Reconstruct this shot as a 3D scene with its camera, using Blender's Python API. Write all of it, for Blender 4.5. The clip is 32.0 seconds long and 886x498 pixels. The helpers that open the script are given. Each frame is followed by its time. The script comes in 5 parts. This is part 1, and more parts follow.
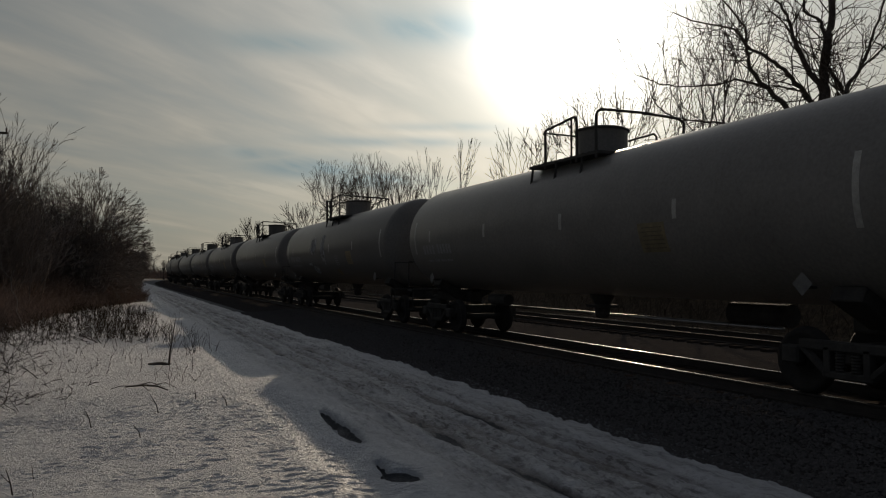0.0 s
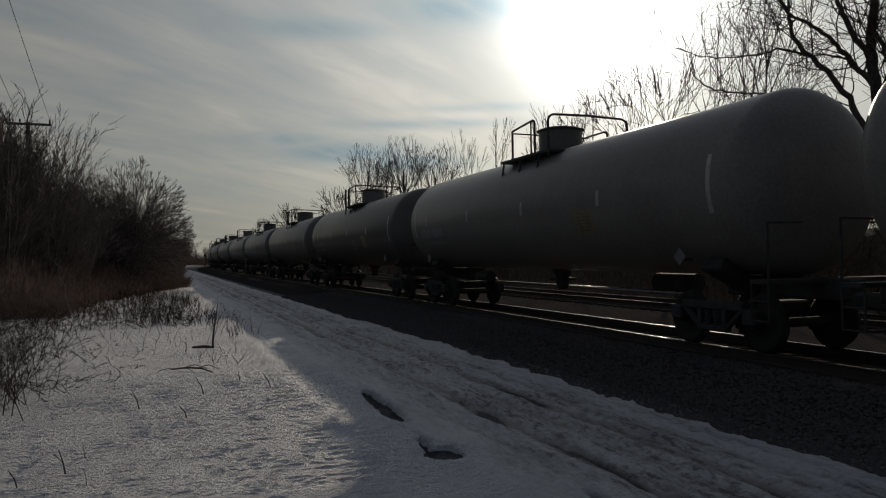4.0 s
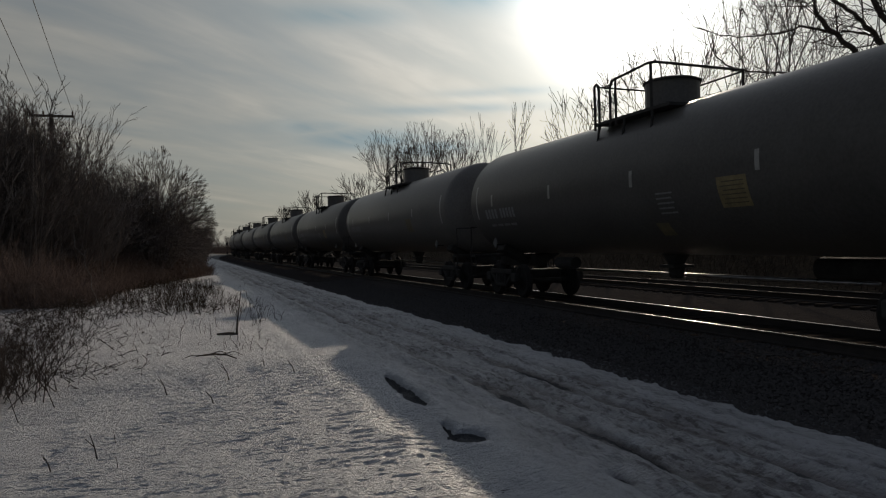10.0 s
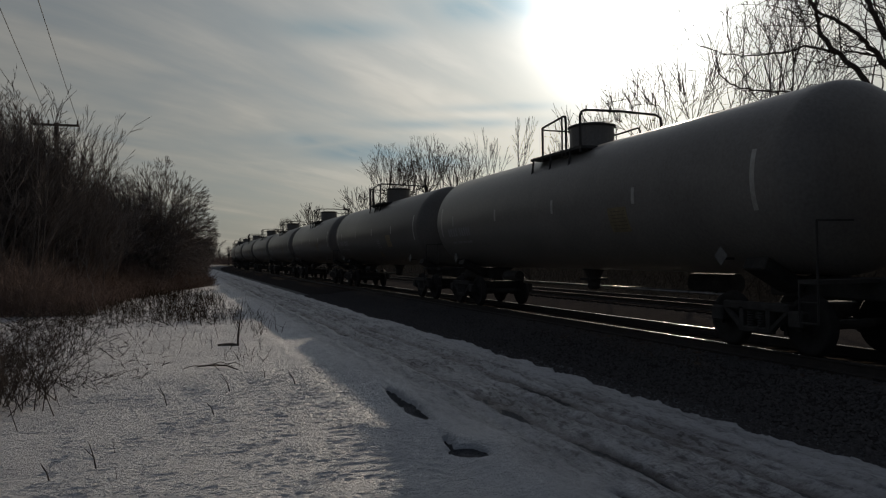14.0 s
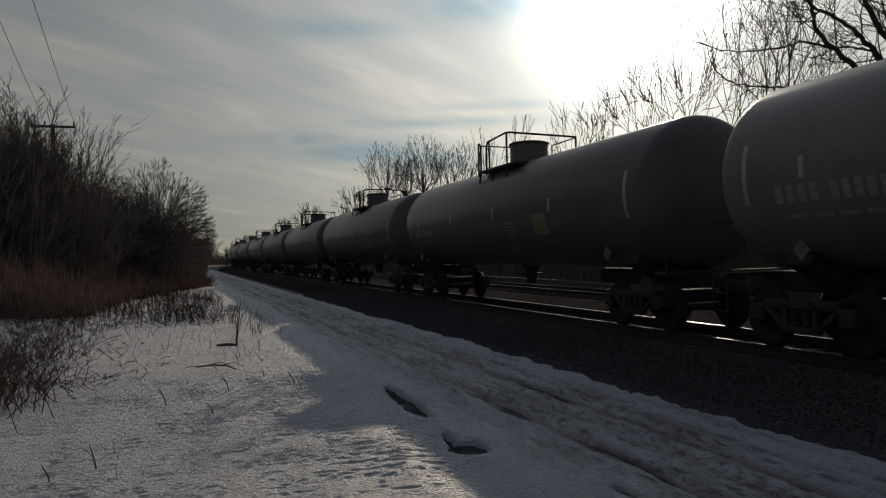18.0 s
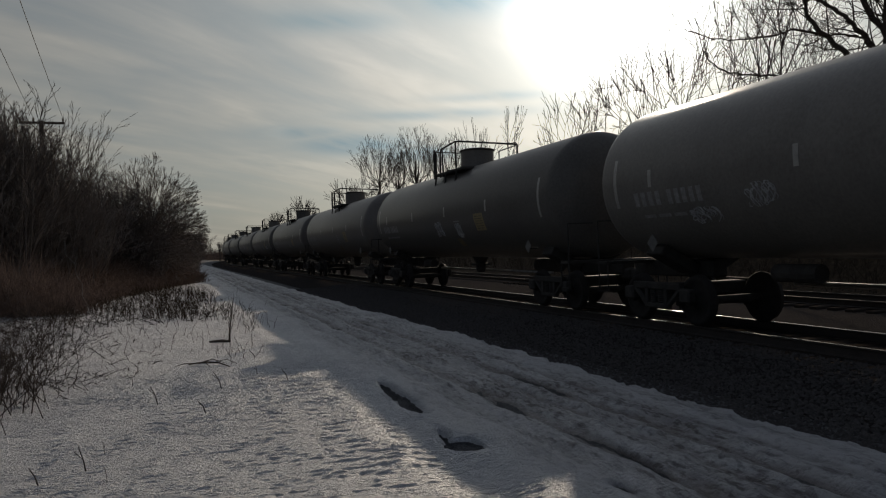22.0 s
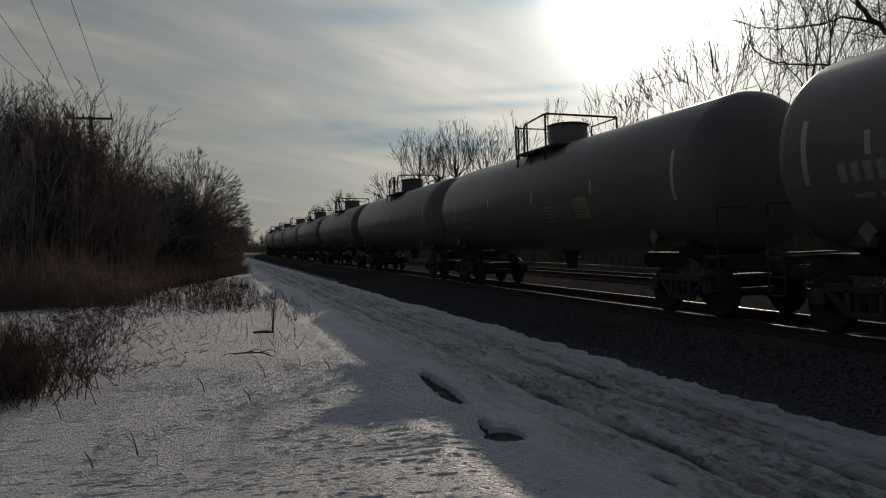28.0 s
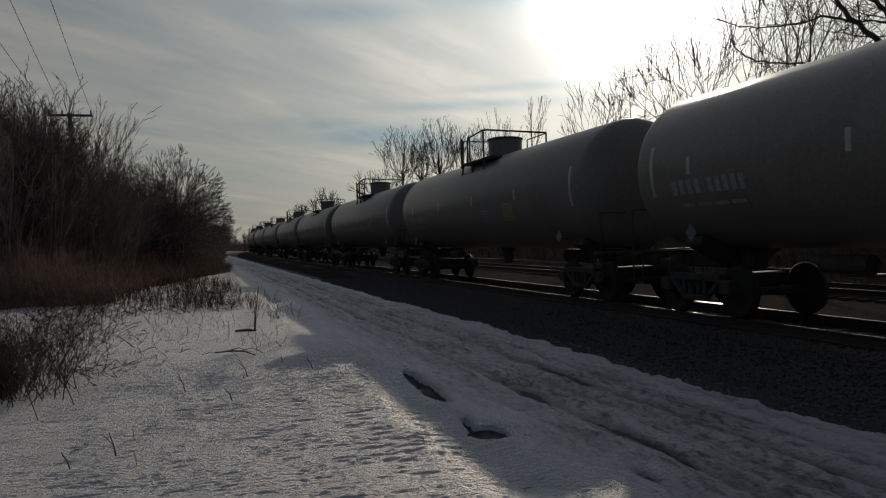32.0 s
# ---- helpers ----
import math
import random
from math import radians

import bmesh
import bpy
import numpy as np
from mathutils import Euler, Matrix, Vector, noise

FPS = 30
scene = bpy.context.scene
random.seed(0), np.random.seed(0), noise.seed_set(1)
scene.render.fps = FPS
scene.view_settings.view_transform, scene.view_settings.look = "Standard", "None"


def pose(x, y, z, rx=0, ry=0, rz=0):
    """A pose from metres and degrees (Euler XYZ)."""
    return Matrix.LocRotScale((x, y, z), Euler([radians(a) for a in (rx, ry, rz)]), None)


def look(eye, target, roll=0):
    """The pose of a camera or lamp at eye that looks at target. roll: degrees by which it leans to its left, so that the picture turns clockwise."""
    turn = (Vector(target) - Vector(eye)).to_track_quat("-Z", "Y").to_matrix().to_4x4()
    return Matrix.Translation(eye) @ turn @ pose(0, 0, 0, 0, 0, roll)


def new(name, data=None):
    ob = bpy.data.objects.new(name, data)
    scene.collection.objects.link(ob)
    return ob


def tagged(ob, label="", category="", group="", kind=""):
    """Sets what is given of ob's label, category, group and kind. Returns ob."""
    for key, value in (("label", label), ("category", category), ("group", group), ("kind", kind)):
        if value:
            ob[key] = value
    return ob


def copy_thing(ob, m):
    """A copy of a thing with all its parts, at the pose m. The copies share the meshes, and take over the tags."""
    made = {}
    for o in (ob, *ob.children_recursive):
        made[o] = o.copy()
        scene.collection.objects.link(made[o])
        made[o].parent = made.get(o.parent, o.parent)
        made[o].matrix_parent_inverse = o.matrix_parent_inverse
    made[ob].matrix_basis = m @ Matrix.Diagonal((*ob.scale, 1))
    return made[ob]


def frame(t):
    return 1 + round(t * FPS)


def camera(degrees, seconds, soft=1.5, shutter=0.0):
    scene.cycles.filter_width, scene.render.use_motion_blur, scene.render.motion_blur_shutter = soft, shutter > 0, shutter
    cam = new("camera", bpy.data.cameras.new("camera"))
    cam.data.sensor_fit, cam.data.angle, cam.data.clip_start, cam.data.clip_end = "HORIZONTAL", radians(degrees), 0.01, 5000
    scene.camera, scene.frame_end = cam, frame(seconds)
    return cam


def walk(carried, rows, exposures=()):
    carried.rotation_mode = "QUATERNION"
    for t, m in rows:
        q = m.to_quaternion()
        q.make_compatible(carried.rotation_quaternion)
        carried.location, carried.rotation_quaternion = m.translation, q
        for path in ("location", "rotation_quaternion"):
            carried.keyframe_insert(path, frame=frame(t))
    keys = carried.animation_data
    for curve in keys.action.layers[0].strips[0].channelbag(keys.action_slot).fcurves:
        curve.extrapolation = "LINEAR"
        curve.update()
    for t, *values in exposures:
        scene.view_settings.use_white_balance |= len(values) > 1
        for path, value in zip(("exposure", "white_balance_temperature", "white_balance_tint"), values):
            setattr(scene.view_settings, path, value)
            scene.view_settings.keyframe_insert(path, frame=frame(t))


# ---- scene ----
cam = camera(60.4, 32.0, soft=1.2)
PATH = [
    (0, (-9.838, -0.053, 1.664), (-9.047, 1.783, 1.73), 0.2),
    (0.5, (-9.831, -0.054, 1.661), (-9.04, 1.782, 1.73), 0.2),
    (1, (-9.847, -0.062, 1.65), (-9.052, 1.772, 1.698), 0.2),
    (1.5, (-9.817, -0.021, 1.629), (-9.063, 1.831, 1.676), -0.5),
    (2, (-9.803, 0.019, 1.614), (-9.077, 1.881, 1.684), -0.6),
    (2.5, (-9.795, 0.012, 1.6), (-9.044, 1.865, 1.65), -0.5),
    (3, (-9.799, -0.025, 1.605), (-9.004, 1.81, 1.641), -0.9),
    (3.5, (-9.831, 0.0, 1.623), (-9.103, 1.862, 1.651), -0.6),
    (5.5, (-9.826, 0.012, 1.625), (-9.144, 1.892, 1.634), -1.1),
    (6, (-9.812, 0.04, 1.613), (-9.116, 1.915, 1.628), -1.1),
    (6.5, (-9.84, 0.013, 1.613), (-9.183, 1.902, 1.611), -0.7),
    (7, (-9.825, 0.05, 1.616), (-9.157, 1.935, 1.608), -0.6),
    (7.5, (-9.839, 0.017, 1.615), (-9.185, 1.907, 1.599), -0.9),
    (8, (-9.85, 0.019, 1.608), (-9.201, 1.911, 1.583), -0.6),
    (8.5, (-9.857, 0.003, 1.609), (-9.212, 1.896, 1.58), -0.7),
    (9, (-9.844, 0.026, 1.604), (-9.194, 1.917, 1.579), -0.8),
    (9.5, (-9.841, 0.039, 1.611), (-9.183, 1.928, 1.586), -1.0),
    (10, (-9.847, -0.01, 1.614), (-9.196, 1.881, 1.596), -1.6),
    (10.5, (-9.85, -0.003, 1.623), (-9.202, 1.889, 1.605), -1.5),
    (11, (-9.842, 0.016, 1.614), (-9.192, 1.907, 1.622), -1.2),
    (11.5, (-9.868, -0.003, 1.616), (-9.216, 1.888, 1.627), -0.5),
    (12, (-9.874, 0.007, 1.611), (-9.244, 1.905, 1.618), -0.3),
    (12.5, (-9.877, 0.011, 1.609), (-9.244, 1.908, 1.611), -0.4),
    (13, (-9.854, 0.026, 1.607), (-9.215, 1.921, 1.629), -1.0),
    (13.5, (-9.863, -0.003, 1.612), (-9.22, 1.89, 1.63), -1.2),
    (14, (-9.864, 0.013, 1.607), (-9.216, 1.905, 1.626), -0.8),
    (14.5, (-9.858, 0.006, 1.605), (-9.199, 1.894, 1.624), -0.8),
    (16.5, (-9.865, -0.003, 1.62), (-9.202, 1.884, 1.642), -1.3),
    (17, (-9.85, 0.007, 1.616), (-9.164, 1.885, 1.647), -1.1),
    (17.5, (-9.847, 0.018, 1.605), (-9.182, 1.904, 1.625), -1.2),
    (18, (-9.868, 0.0, 1.602), (-9.215, 1.89, 1.617), -1.3),
    (18.5, (-9.871, 0.01, 1.605), (-9.217, 1.9, 1.609), -1.3),
    (19, (-9.832, 0.062, 1.608), (-9.165, 1.948, 1.606), -1.4),
    (19.5, (-9.828, 0.053, 1.599), (-9.159, 1.938, 1.595), -1.6),
    (20, (-9.797, 0.081, 1.608), (-9.095, 1.953, 1.602), -1.8),
    (20.5, (-9.802, 0.092, 1.607), (-9.105, 1.967, 1.597), -2.5),
    (21, (-9.814, 0.088, 1.611), (-9.111, 1.961, 1.6), -2.5),
    (21.5, (-9.805, 0.085, 1.615), (-9.107, 1.959, 1.597), -2.5),
    (22, (-9.828, 0.098, 1.618), (-9.16, 1.983, 1.612), -2.0),
    (22.5, (-9.848, 0.034, 1.607), (-9.201, 1.927, 1.606), -1.9),
    (23, (-9.839, 0.03, 1.608), (-9.185, 1.92, 1.619), -1.9),
    (23.5, (-9.846, 0.022, 1.61), (-9.196, 1.914, 1.614), -1.8),
    (24, (-9.858, 0.016, 1.619), (-9.202, 1.906, 1.626), -1.8),
    (24.5, (-9.848, 0.028, 1.613), (-9.21, 1.923, 1.622), -2.3),
    (25, (-9.849, 0.046, 1.608), (-9.229, 1.947, 1.617), -2.0),
    (25.5, (-9.855, 0.034, 1.607), (-9.246, 1.939, 1.614), -1.9),
    (26, (-9.876, 0.037, 1.611), (-9.298, 1.951, 1.606), -1.6),
    (26.5, (-9.859, 0.045, 1.598), (-9.306, 1.967, 1.574), -1.7),
    (28.5, (-9.859, 0.041, 1.613), (-9.285, 1.957, 1.593), -2.0),
    (29, (-9.858, 0.043, 1.61), (-9.286, 1.959, 1.588), -2.1),
    (29.5, (-9.854, 0.045, 1.613), (-9.277, 1.96, 1.593), -1.9),
    (30, (-9.851, 0.053, 1.602), (-9.267, 1.966, 1.579), -1.9),
    (30.5, (-9.855, 0.045, 1.616), (-9.264, 1.956, 1.603), -1.9),
    (31, (-9.849, 0.041, 1.624), (-9.247, 1.948, 1.606), -1.9),
    (31.5, (-9.843, 0.045, 1.616), (-9.231, 1.948, 1.602), -2.0),
    (32, (-9.838, 0.087, 1.598), (-9.228, 1.992, 1.571), -2.0),
]
walk(cam, [(t, look(eye, target, roll)) for t, eye, target, roll in PATH], [(0.0, -0.60, 7000, 10), (1.2, -0.60, 6700, 10), (3.0, -0.60, 6580, 10), (6.0, -0.54, 6580, 10), (11.0, -0.56, 6580, 10), (14.0, -0.58, 6580, 10), (18.0, -0.52, 6580, 10), (21.0, -0.44, 6620, 10), (26.0, -0.50, 6580, 10), (30.0, -0.46, 6580, 10), (32.0, -0.46, 6580, 10)])

# ---- light ----
SUN_AZ, SUN_EL = 33.7, 18.05          # degrees right of the track's direction, and above the horizon
SUN_DIR = Vector((math.sin(radians(SUN_AZ)) * math.cos(radians(SUN_EL)), math.cos(radians(SUN_AZ)) * math.cos(radians(SUN_EL)), math.sin(radians(SUN_EL))))


def nodes_of(tree):
    """Short makers of nodes and links for one node tree."""
    def node(kind, **values):
        n = tree.nodes.new(kind)
        for key, value in values.items():
            if key in n.inputs:
                n.inputs[key].default_value = value
        return n

    def link(a, b):
        tree.links.new(a, b)

    def maths(op, a, b=None, clamp=False):
        n = tree.nodes.new("ShaderNodeMath")
        n.operation, n.use_clamp = op, clamp
        for i, v in enumerate((a, b)):
            if v is None:
                continue
            if isinstance(v, (int, float)):
                n.inputs[i].default_value = v
            else:
                tree.links.new(v, n.inputs[i])
        return n.outputs[0]

    def ramp(fac, stops):
        n = tree.nodes.new("ShaderNodeValToRGB")
        while len(n.color_ramp.elements) < len(stops):
            n.color_ramp.elements.new(0.5)
        for e, (p, c) in zip(n.color_ramp.elements, stops):
            e.position = p
            e.color = (*c, 1) if len(c) == 3 else c
        tree.links.new(fac, n.inputs[0])
        return n.outputs[0]

    def mix(fac, a, b, how="MIX"):
        n = tree.nodes.new("ShaderNodeMix")
        n.data_type, n.blend_type = "RGBA", how
        for i, v in ((0, fac), (6, a), (7, b)):
            if isinstance(v, (int, float)):
                n.inputs[i].default_value = v
            elif isinstance(v, tuple):
                n.inputs[i].default_value = (*v, 1)
            else:
                tree.links.new(v, n.inputs[i])
        return n.outputs[2]
    return node, link, maths, ramp, mix


def build_world():
    world = bpy.data.worlds.new("sky")
    scene.world = world
    world.use_nodes = True
    tree = world.node_tree
    tree.nodes.clear()
    node, link, maths, ramp, mix = nodes_of(tree)
    out = node("ShaderNodeOutputWorld")
    back = node("ShaderNodeBackground", Strength=1.0)
    link(back.outputs[0], out.inputs[0])
    sky = node("ShaderNodeTexSky")
    sky.sky_type, sky.sun_disc = "NISHITA", False
    sky.sun_elevation, sky.sun_rotation = radians(SUN_EL), radians(SUN_AZ)
    sky.air_density, sky.dust_density = 1.0, 2.0
    coord = node("ShaderNodeTexCoord")
    way = coord.outputs["Generated"]
    sep = node("ShaderNodeSeparateXYZ")
    link(way, sep.inputs[0])
    x, y, z = sep.outputs
    up = maths("ADD", maths("MAXIMUM", z, 0.0), 0.16)
    # the cloud layer as a flat sheet overhead
    sheet = node("ShaderNodeCombineXYZ")
    link(maths("DIVIDE", x, up), sheet.inputs[0])
    link(maths("DIVIDE", y, up), sheet.inputs[1])
    turn = node("ShaderNodeMapping")
    turn.vector_type = "TEXTURE"
    turn.inputs["Rotation"].default_value = (0, 0, radians(CLOUD_TURN))
    turn.inputs["Location"].default_value = CLOUD_SHIFT
    turn.inputs["Scale"].default_value = (1.55, 0.52, 1)
    link(sheet.outputs[0], turn.inputs[0])
    big = node("ShaderNodeTexNoise", Scale=1.0, Detail=5.0, Roughness=0.48, Distortion=1.1)
    link(turn.outputs[0], big.inputs["Vector"])
    fine = node("ShaderNodeTexNoise", Scale=4.0, Detail=6.0, Roughness=0.55, Distortion=0.3)
    link(turn.outputs[0], fine.inputs["Vector"])
    cover = maths("ADD", maths("MULTIPLY", big.outputs[0], 0.76), maths("MULTIPLY", fine.outputs[0], 0.24))
    veil = ramp(cover, [(0.30, (0, 0, 0)), (0.64, (1, 1, 1))])
    # how near a direction lies to the sun
    dot = node("ShaderNodeVectorMath")
    dot.operation = "DOT_PRODUCT"
    link(way, dot.inputs[0])
    dot.inputs[1].default_value = SUN_DIR
    near = maths("MAXIMUM", dot.outputs["Value"], 0.0)
    # the sunward half of the sky is bright with thin cloud, the other half dim
    half = node("ShaderNodeMapRange")
    half.interpolation_type = "SMOOTHSTEP"
    for key, value in (("From Min", -0.25), ("From Max", 0.5), ("To Min", 0.165), ("To Max", 0.30)):
        half.inputs[key].default_value = value
    link(dot.outputs["Value"], half.inputs["Value"])
    wide = maths("MULTIPLY", maths("POWER", near, 6.0), 0.42)
    mid = maths("MULTIPLY", maths("POWER", near, 22.0), 0.55)
    core = maths("MULTIPLY", maths("POWER", near, 240.0), 6.0)
    shine = maths("ADD", maths("ADD", wide, mid), half.outputs[0])
    low = ramp(maths("MAXIMUM", z, 0.0), [(0.0, (1.0, 0.945, 0.80)), (0.10, (1.0, 0.955, 0.83)), (0.32, (0.99, 0.97, 0.91)), (0.7, (0.82, 0.88, 1.08))])
    clear = mix(1.0, sky.outputs[0], (0.013, 0.0145, 0.016), "MULTIPLY")
    clear = mix(1.0, clear, mix(1.0, (0.82, 0.95, 1.0), maths("MULTIPLY", shine, 0.60), "MULTIPLY"), "ADD")
    # a gap of blue with a cream wisp beside it
    def spot(az, el, wide, high, soft):
        c = Vector((math.sin(az) * math.cos(el), math.cos(az) * math.cos(el), math.sin(el)))
        terms = []
        for axis, size in ((Vector((math.cos(az), -math.sin(az), 0)), wide), (Vector((0, 0, 1)), high)):
            d = node("ShaderNodeVectorMath")
            d.operation = "DOT_PRODUCT"
            link(way, d.inputs[0])
            d.inputs[1].default_value = axis / size
            off = maths("SUBTRACT", d.outputs["Value"], c.dot(axis) / size)
            terms.append(maths("MULTIPLY", off, off))
        e = maths("EXPONENT", maths("MULTIPLY", maths("ADD", *terms), -1.0))
        return maths("MULTIPLY", maths("MULTIPLY", e, maths("ADD", maths("MULTIPLY", fine.outputs[0], 2.2), -0.25, True)), soft, True)
    veil = maths("MULTIPLY", veil, 0.85)
    gap = None
    for place in ((0.235, 0.137, 0.085, 0.015, 1.1), (0.160, 0.152, 0.060, 0.009, 0.9), (0.310, 0.122, 0.060, 0.012, 1.1), (0.40, 0.315, 0.10, 0.022, 1.1), (0.20, 0.290, 0.09, 0.014, 0.8), (0.34, 0.172, 0.12, 0.007, 0.7), (0.41, 0.192, 0.08, 0.006, 0.6)):
        gap = spot(*place) if gap is None else maths("MAXIMUM", gap, spot(*place))
    wisp = maths("MAXIMUM", spot(0.135, 0.152, 0.035, 0.010, 1.0), spot(0.17, 0.112, 0.12, 0.022, 0.7))
    veil = maths("MAXIMUM", veil, wisp)
    cloud_light = maths("MULTIPLY", shine, maths("ADD", maths("ADD", maths("ADD", maths("MULTIPLY", veil, 0.30), maths("MULTIPLY", fine.outputs[0], 0.26)), maths("MULTIPLY", wisp, 0.12)), 0.82))
    cloud = mix(1.0, low, cloud_light, "MULTIPLY")
    both = mix(veil, clear, cloud)
    both = mix(gap, both, mix(1.0, (0.66, 0.88, 0.98), maths("MULTIPLY", shine, 0.80), "MULTIPLY"))
    # away from the sun the sky is a clearer blue
    away = node("ShaderNodeMapRange")
    away.interpolation_type = "SMOOTHSTEP"
    for key, value in (("From Min", 0.45), ("From Max", -0.3)):
        away.inputs[key].default_value = value
    link(dot.outputs["Value"], away.inputs["Value"])
    both = mix(1.0, both, mix(away.outputs[0], (1.0, 1.0, 1.0), (0.85, 0.965, 1.17)), "MULTIPLY")
    glow = mix(1.0, (1.0, 0.99, 0.96), core, "MULTIPLY")
    link(mix(1.0, both, glow, "ADD"), back.inputs["Color"])


CLOUD_TURN, CLOUD_SHIFT = 36.0, (0.4, 0.2, 0.0)
build_world()
sun = new("sun", bpy.data.lights.new("sun", "SUN"))
sun.data.energy, sun.data.angle, sun.data.color = 3.05, radians(0.6), (1.0, 0.85, 0.68)
sun.matrix_world = look(SUN_DIR * 100, (0, 0, 0))


# ---- materials ----
def material(name, base, rough=0.7, metal=0.0, spread=0.25, scale=6.0, fine=60.0, bump=0.2, second=None, per_object=0.0, specular=0.5, stretch=None):
    m = bpy.data.materials.new(name)
    m.use_nodes = True
    tree = m.node_tree
    tree.nodes.clear()
    node, link, maths, ramp, mix = nodes_of(tree)
    out = node("ShaderNodeOutputMaterial")
    bsdf = node("ShaderNodeBsdfPrincipled", Roughness=rough, Metallic=metal)
    bsdf.inputs["Specular IOR Level"].default_value = specular if rough < 0.93 else 0.0
    link(bsdf.outputs[0], out.inputs[0])
    coord = node("ShaderNodeTexCoord")
    at = coord.outputs["Object"]
    if stretch:
        mp = node("ShaderNodeMapping")
        mp.inputs["Scale"].default_value = stretch
        link(at, mp.inputs[0])
        at = mp.outputs[0]
    a = node("ShaderNodeTexNoise", Scale=scale, Detail=5.0, Roughness=0.6)
    b = node("ShaderNodeTexNoise", Scale=fine, Detail=3.0, Roughness=0.6)
    link(at, a.inputs["Vector"])
    link(at, b.inputs["Vector"])
    second = second or tuple(c * (1 - spread) for c in base)
    light = tuple(min(1.0, c * (1 + spread)) for c in base)
    col = ramp(a.outputs[0], [(0.32, second), (0.55, base), (0.75, light)])
    col = mix(0.35, col, mix(1.0, col, ramp(b.outputs[0], [(0.3, (0.6, 0.6, 0.6)), (0.7, (1.35, 1.35, 1.35))]), "MULTIPLY"))
    if per_object:
        info = node("ShaderNodeObjectInfo")
        v = maths("ADD", maths("MULTIPLY", info.outputs["Random"], per_object * 2), 1 - per_object)
        col = mix(1.0, col, v, "MULTIPLY")
    link(col, bsdf.inputs["Base Color"])
    link(maths("ADD", maths("MULTIPLY", a.outputs[0], 0.3), rough - 0.15, True), bsdf.inputs["Roughness"])
    if bump:
        bp = node("ShaderNodeBump", Strength=bump, Distance=0.02)
        link(b.outputs[0], bp.inputs["Height"])
        link(bp.outputs[0], bsdf.inputs["Normal"])
    return m


def ground_material():
    m = bpy.data.materials.new("snow_and_soil")
    m.use_nodes = True
    tree = m.node_tree
    tree.nodes.clear()
    node, link, maths, ramp, mix = nodes_of(tree)
    out = node("ShaderNodeOutputMaterial")
    bsdf = node("ShaderNodeBsdfPrincipled", Roughness=0.8)
    bsdf.inputs["Specular IOR Level"].default_value = 0.30
    link(bsdf.outputs[0], out.inputs[0])
    geo = node("ShaderNodeNewGeometry")
    sep = node("ShaderNodeSeparateXYZ")
    link(geo.outputs["Position"], sep.inputs[0])
    x, y, z = sep.outputs
    grain = node("ShaderNodeTexNoise", Scale=46.0, Detail=6.0, Roughness=0.72)
    lumps = node("ShaderNodeTexNoise", Scale=7.0, Detail=5.0, Roughness=0.6)
    wide = node("ShaderNodeTexNoise", Scale=0.7, Detail=4.0, Roughness=0.6)
    for n in (grain, lumps, wide):
        link(geo.outputs["Position"], n.inputs["Vector"])
    snow = ramp(wide.outputs[0], [(0.3, (0.47, 0.48, 0.505)), (0.7, (0.59, 0.595, 0.605))])
    snow = mix(0.5, snow, mix(1.0, snow, ramp(lumps.outputs[0], [(0.3, (0.78, 0.78, 0.8)), (0.65, (1.08, 1.08, 1.07))]), "MULTIPLY"))
    # dirt carried on to the driven lane
    lane = maths("MULTIPLY", maths("SUBTRACT", 1.0, maths("ABSOLUTE", maths("DIVIDE", maths("ADD", x, 5.9), 1.5)), True), 1.0)
    drawn = node("ShaderNodeMapping")
    drawn.inputs["Scale"].default_value = (6.0, 0.55, 1.0)
    link(geo.outputs["Position"], drawn.inputs[0])
    smear = node("ShaderNodeTexNoise", Scale=1.0, Detail=5.0, Roughness=0.65)
    link(drawn.outputs[0], smear.inputs["Vector"])
    dirty = maths("MULTIPLY", lane, ramp(lumps.outputs[0], [(0.36, (0, 0, 0)), (0.62, (1, 1, 1))]))
    snow = mix(maths("MULTIPLY", dirty, 0.65), snow, (0.29, 0.275, 0.285))
    tracks = maths("MULTIPLY", maths("MULTIPLY", lane, 1.8, True), ramp(smear.outputs[0], [(0.46, (0, 0, 0)), (0.62, (1, 1, 1))]))
    snow = mix(maths("MULTIPLY", tracks, 0.60), snow, (0.17, 0.16, 0.172))
    coarse = node("ShaderNodeTexNoise", Scale=21.0, Detail=4.0, Roughness=0.75)
    stretch = node("ShaderNodeMapping")
    stretch.inputs["Scale"].default_value = (1.0, 0.55, 1.0)
    link(geo.outputs["Position"], stretch.inputs[0])
    link(stretch.outputs[0], coarse.inputs["Vector"])
    specks = ramp(coarse.outputs[0], [(0.50, (0, 0, 0)), (0.66, (1, 1, 1))])
    snow = mix(maths("MULTIPLY", maths("ADD", maths("MULTIPLY", lane, 0.75), 0.10), specks), snow, (0.17, 0.16, 0.172))
    lengthwise = node("ShaderNodeMapping")
    lengthwise.inputs["Scale"].default_value = (19.0, 4.6, 1.0)
    link(geo.outputs["Position"], lengthwise.inputs[0])
    flecks = node("ShaderNodeTexNoise", Scale=1.0, Detail=6.0, Roughness=0.68)
    link(lengthwise.outputs[0], flecks.inputs["Vector"])
    streak = maths("MULTIPLY", ramp(flecks.outputs[0], [(0.50, (0, 0, 0)), (0.57, (1, 1, 1))]), ramp(smear.outputs[0], [(0.40, (0.1, 0.1, 0.1)), (0.58, (1, 1, 1))]))
    snow = mix(maths("MULTIPLY", maths("MULTIPLY", lane, 1.5, True), maths("MULTIPLY", streak, 0.95)), snow, (0.10, 0.092, 0.096))
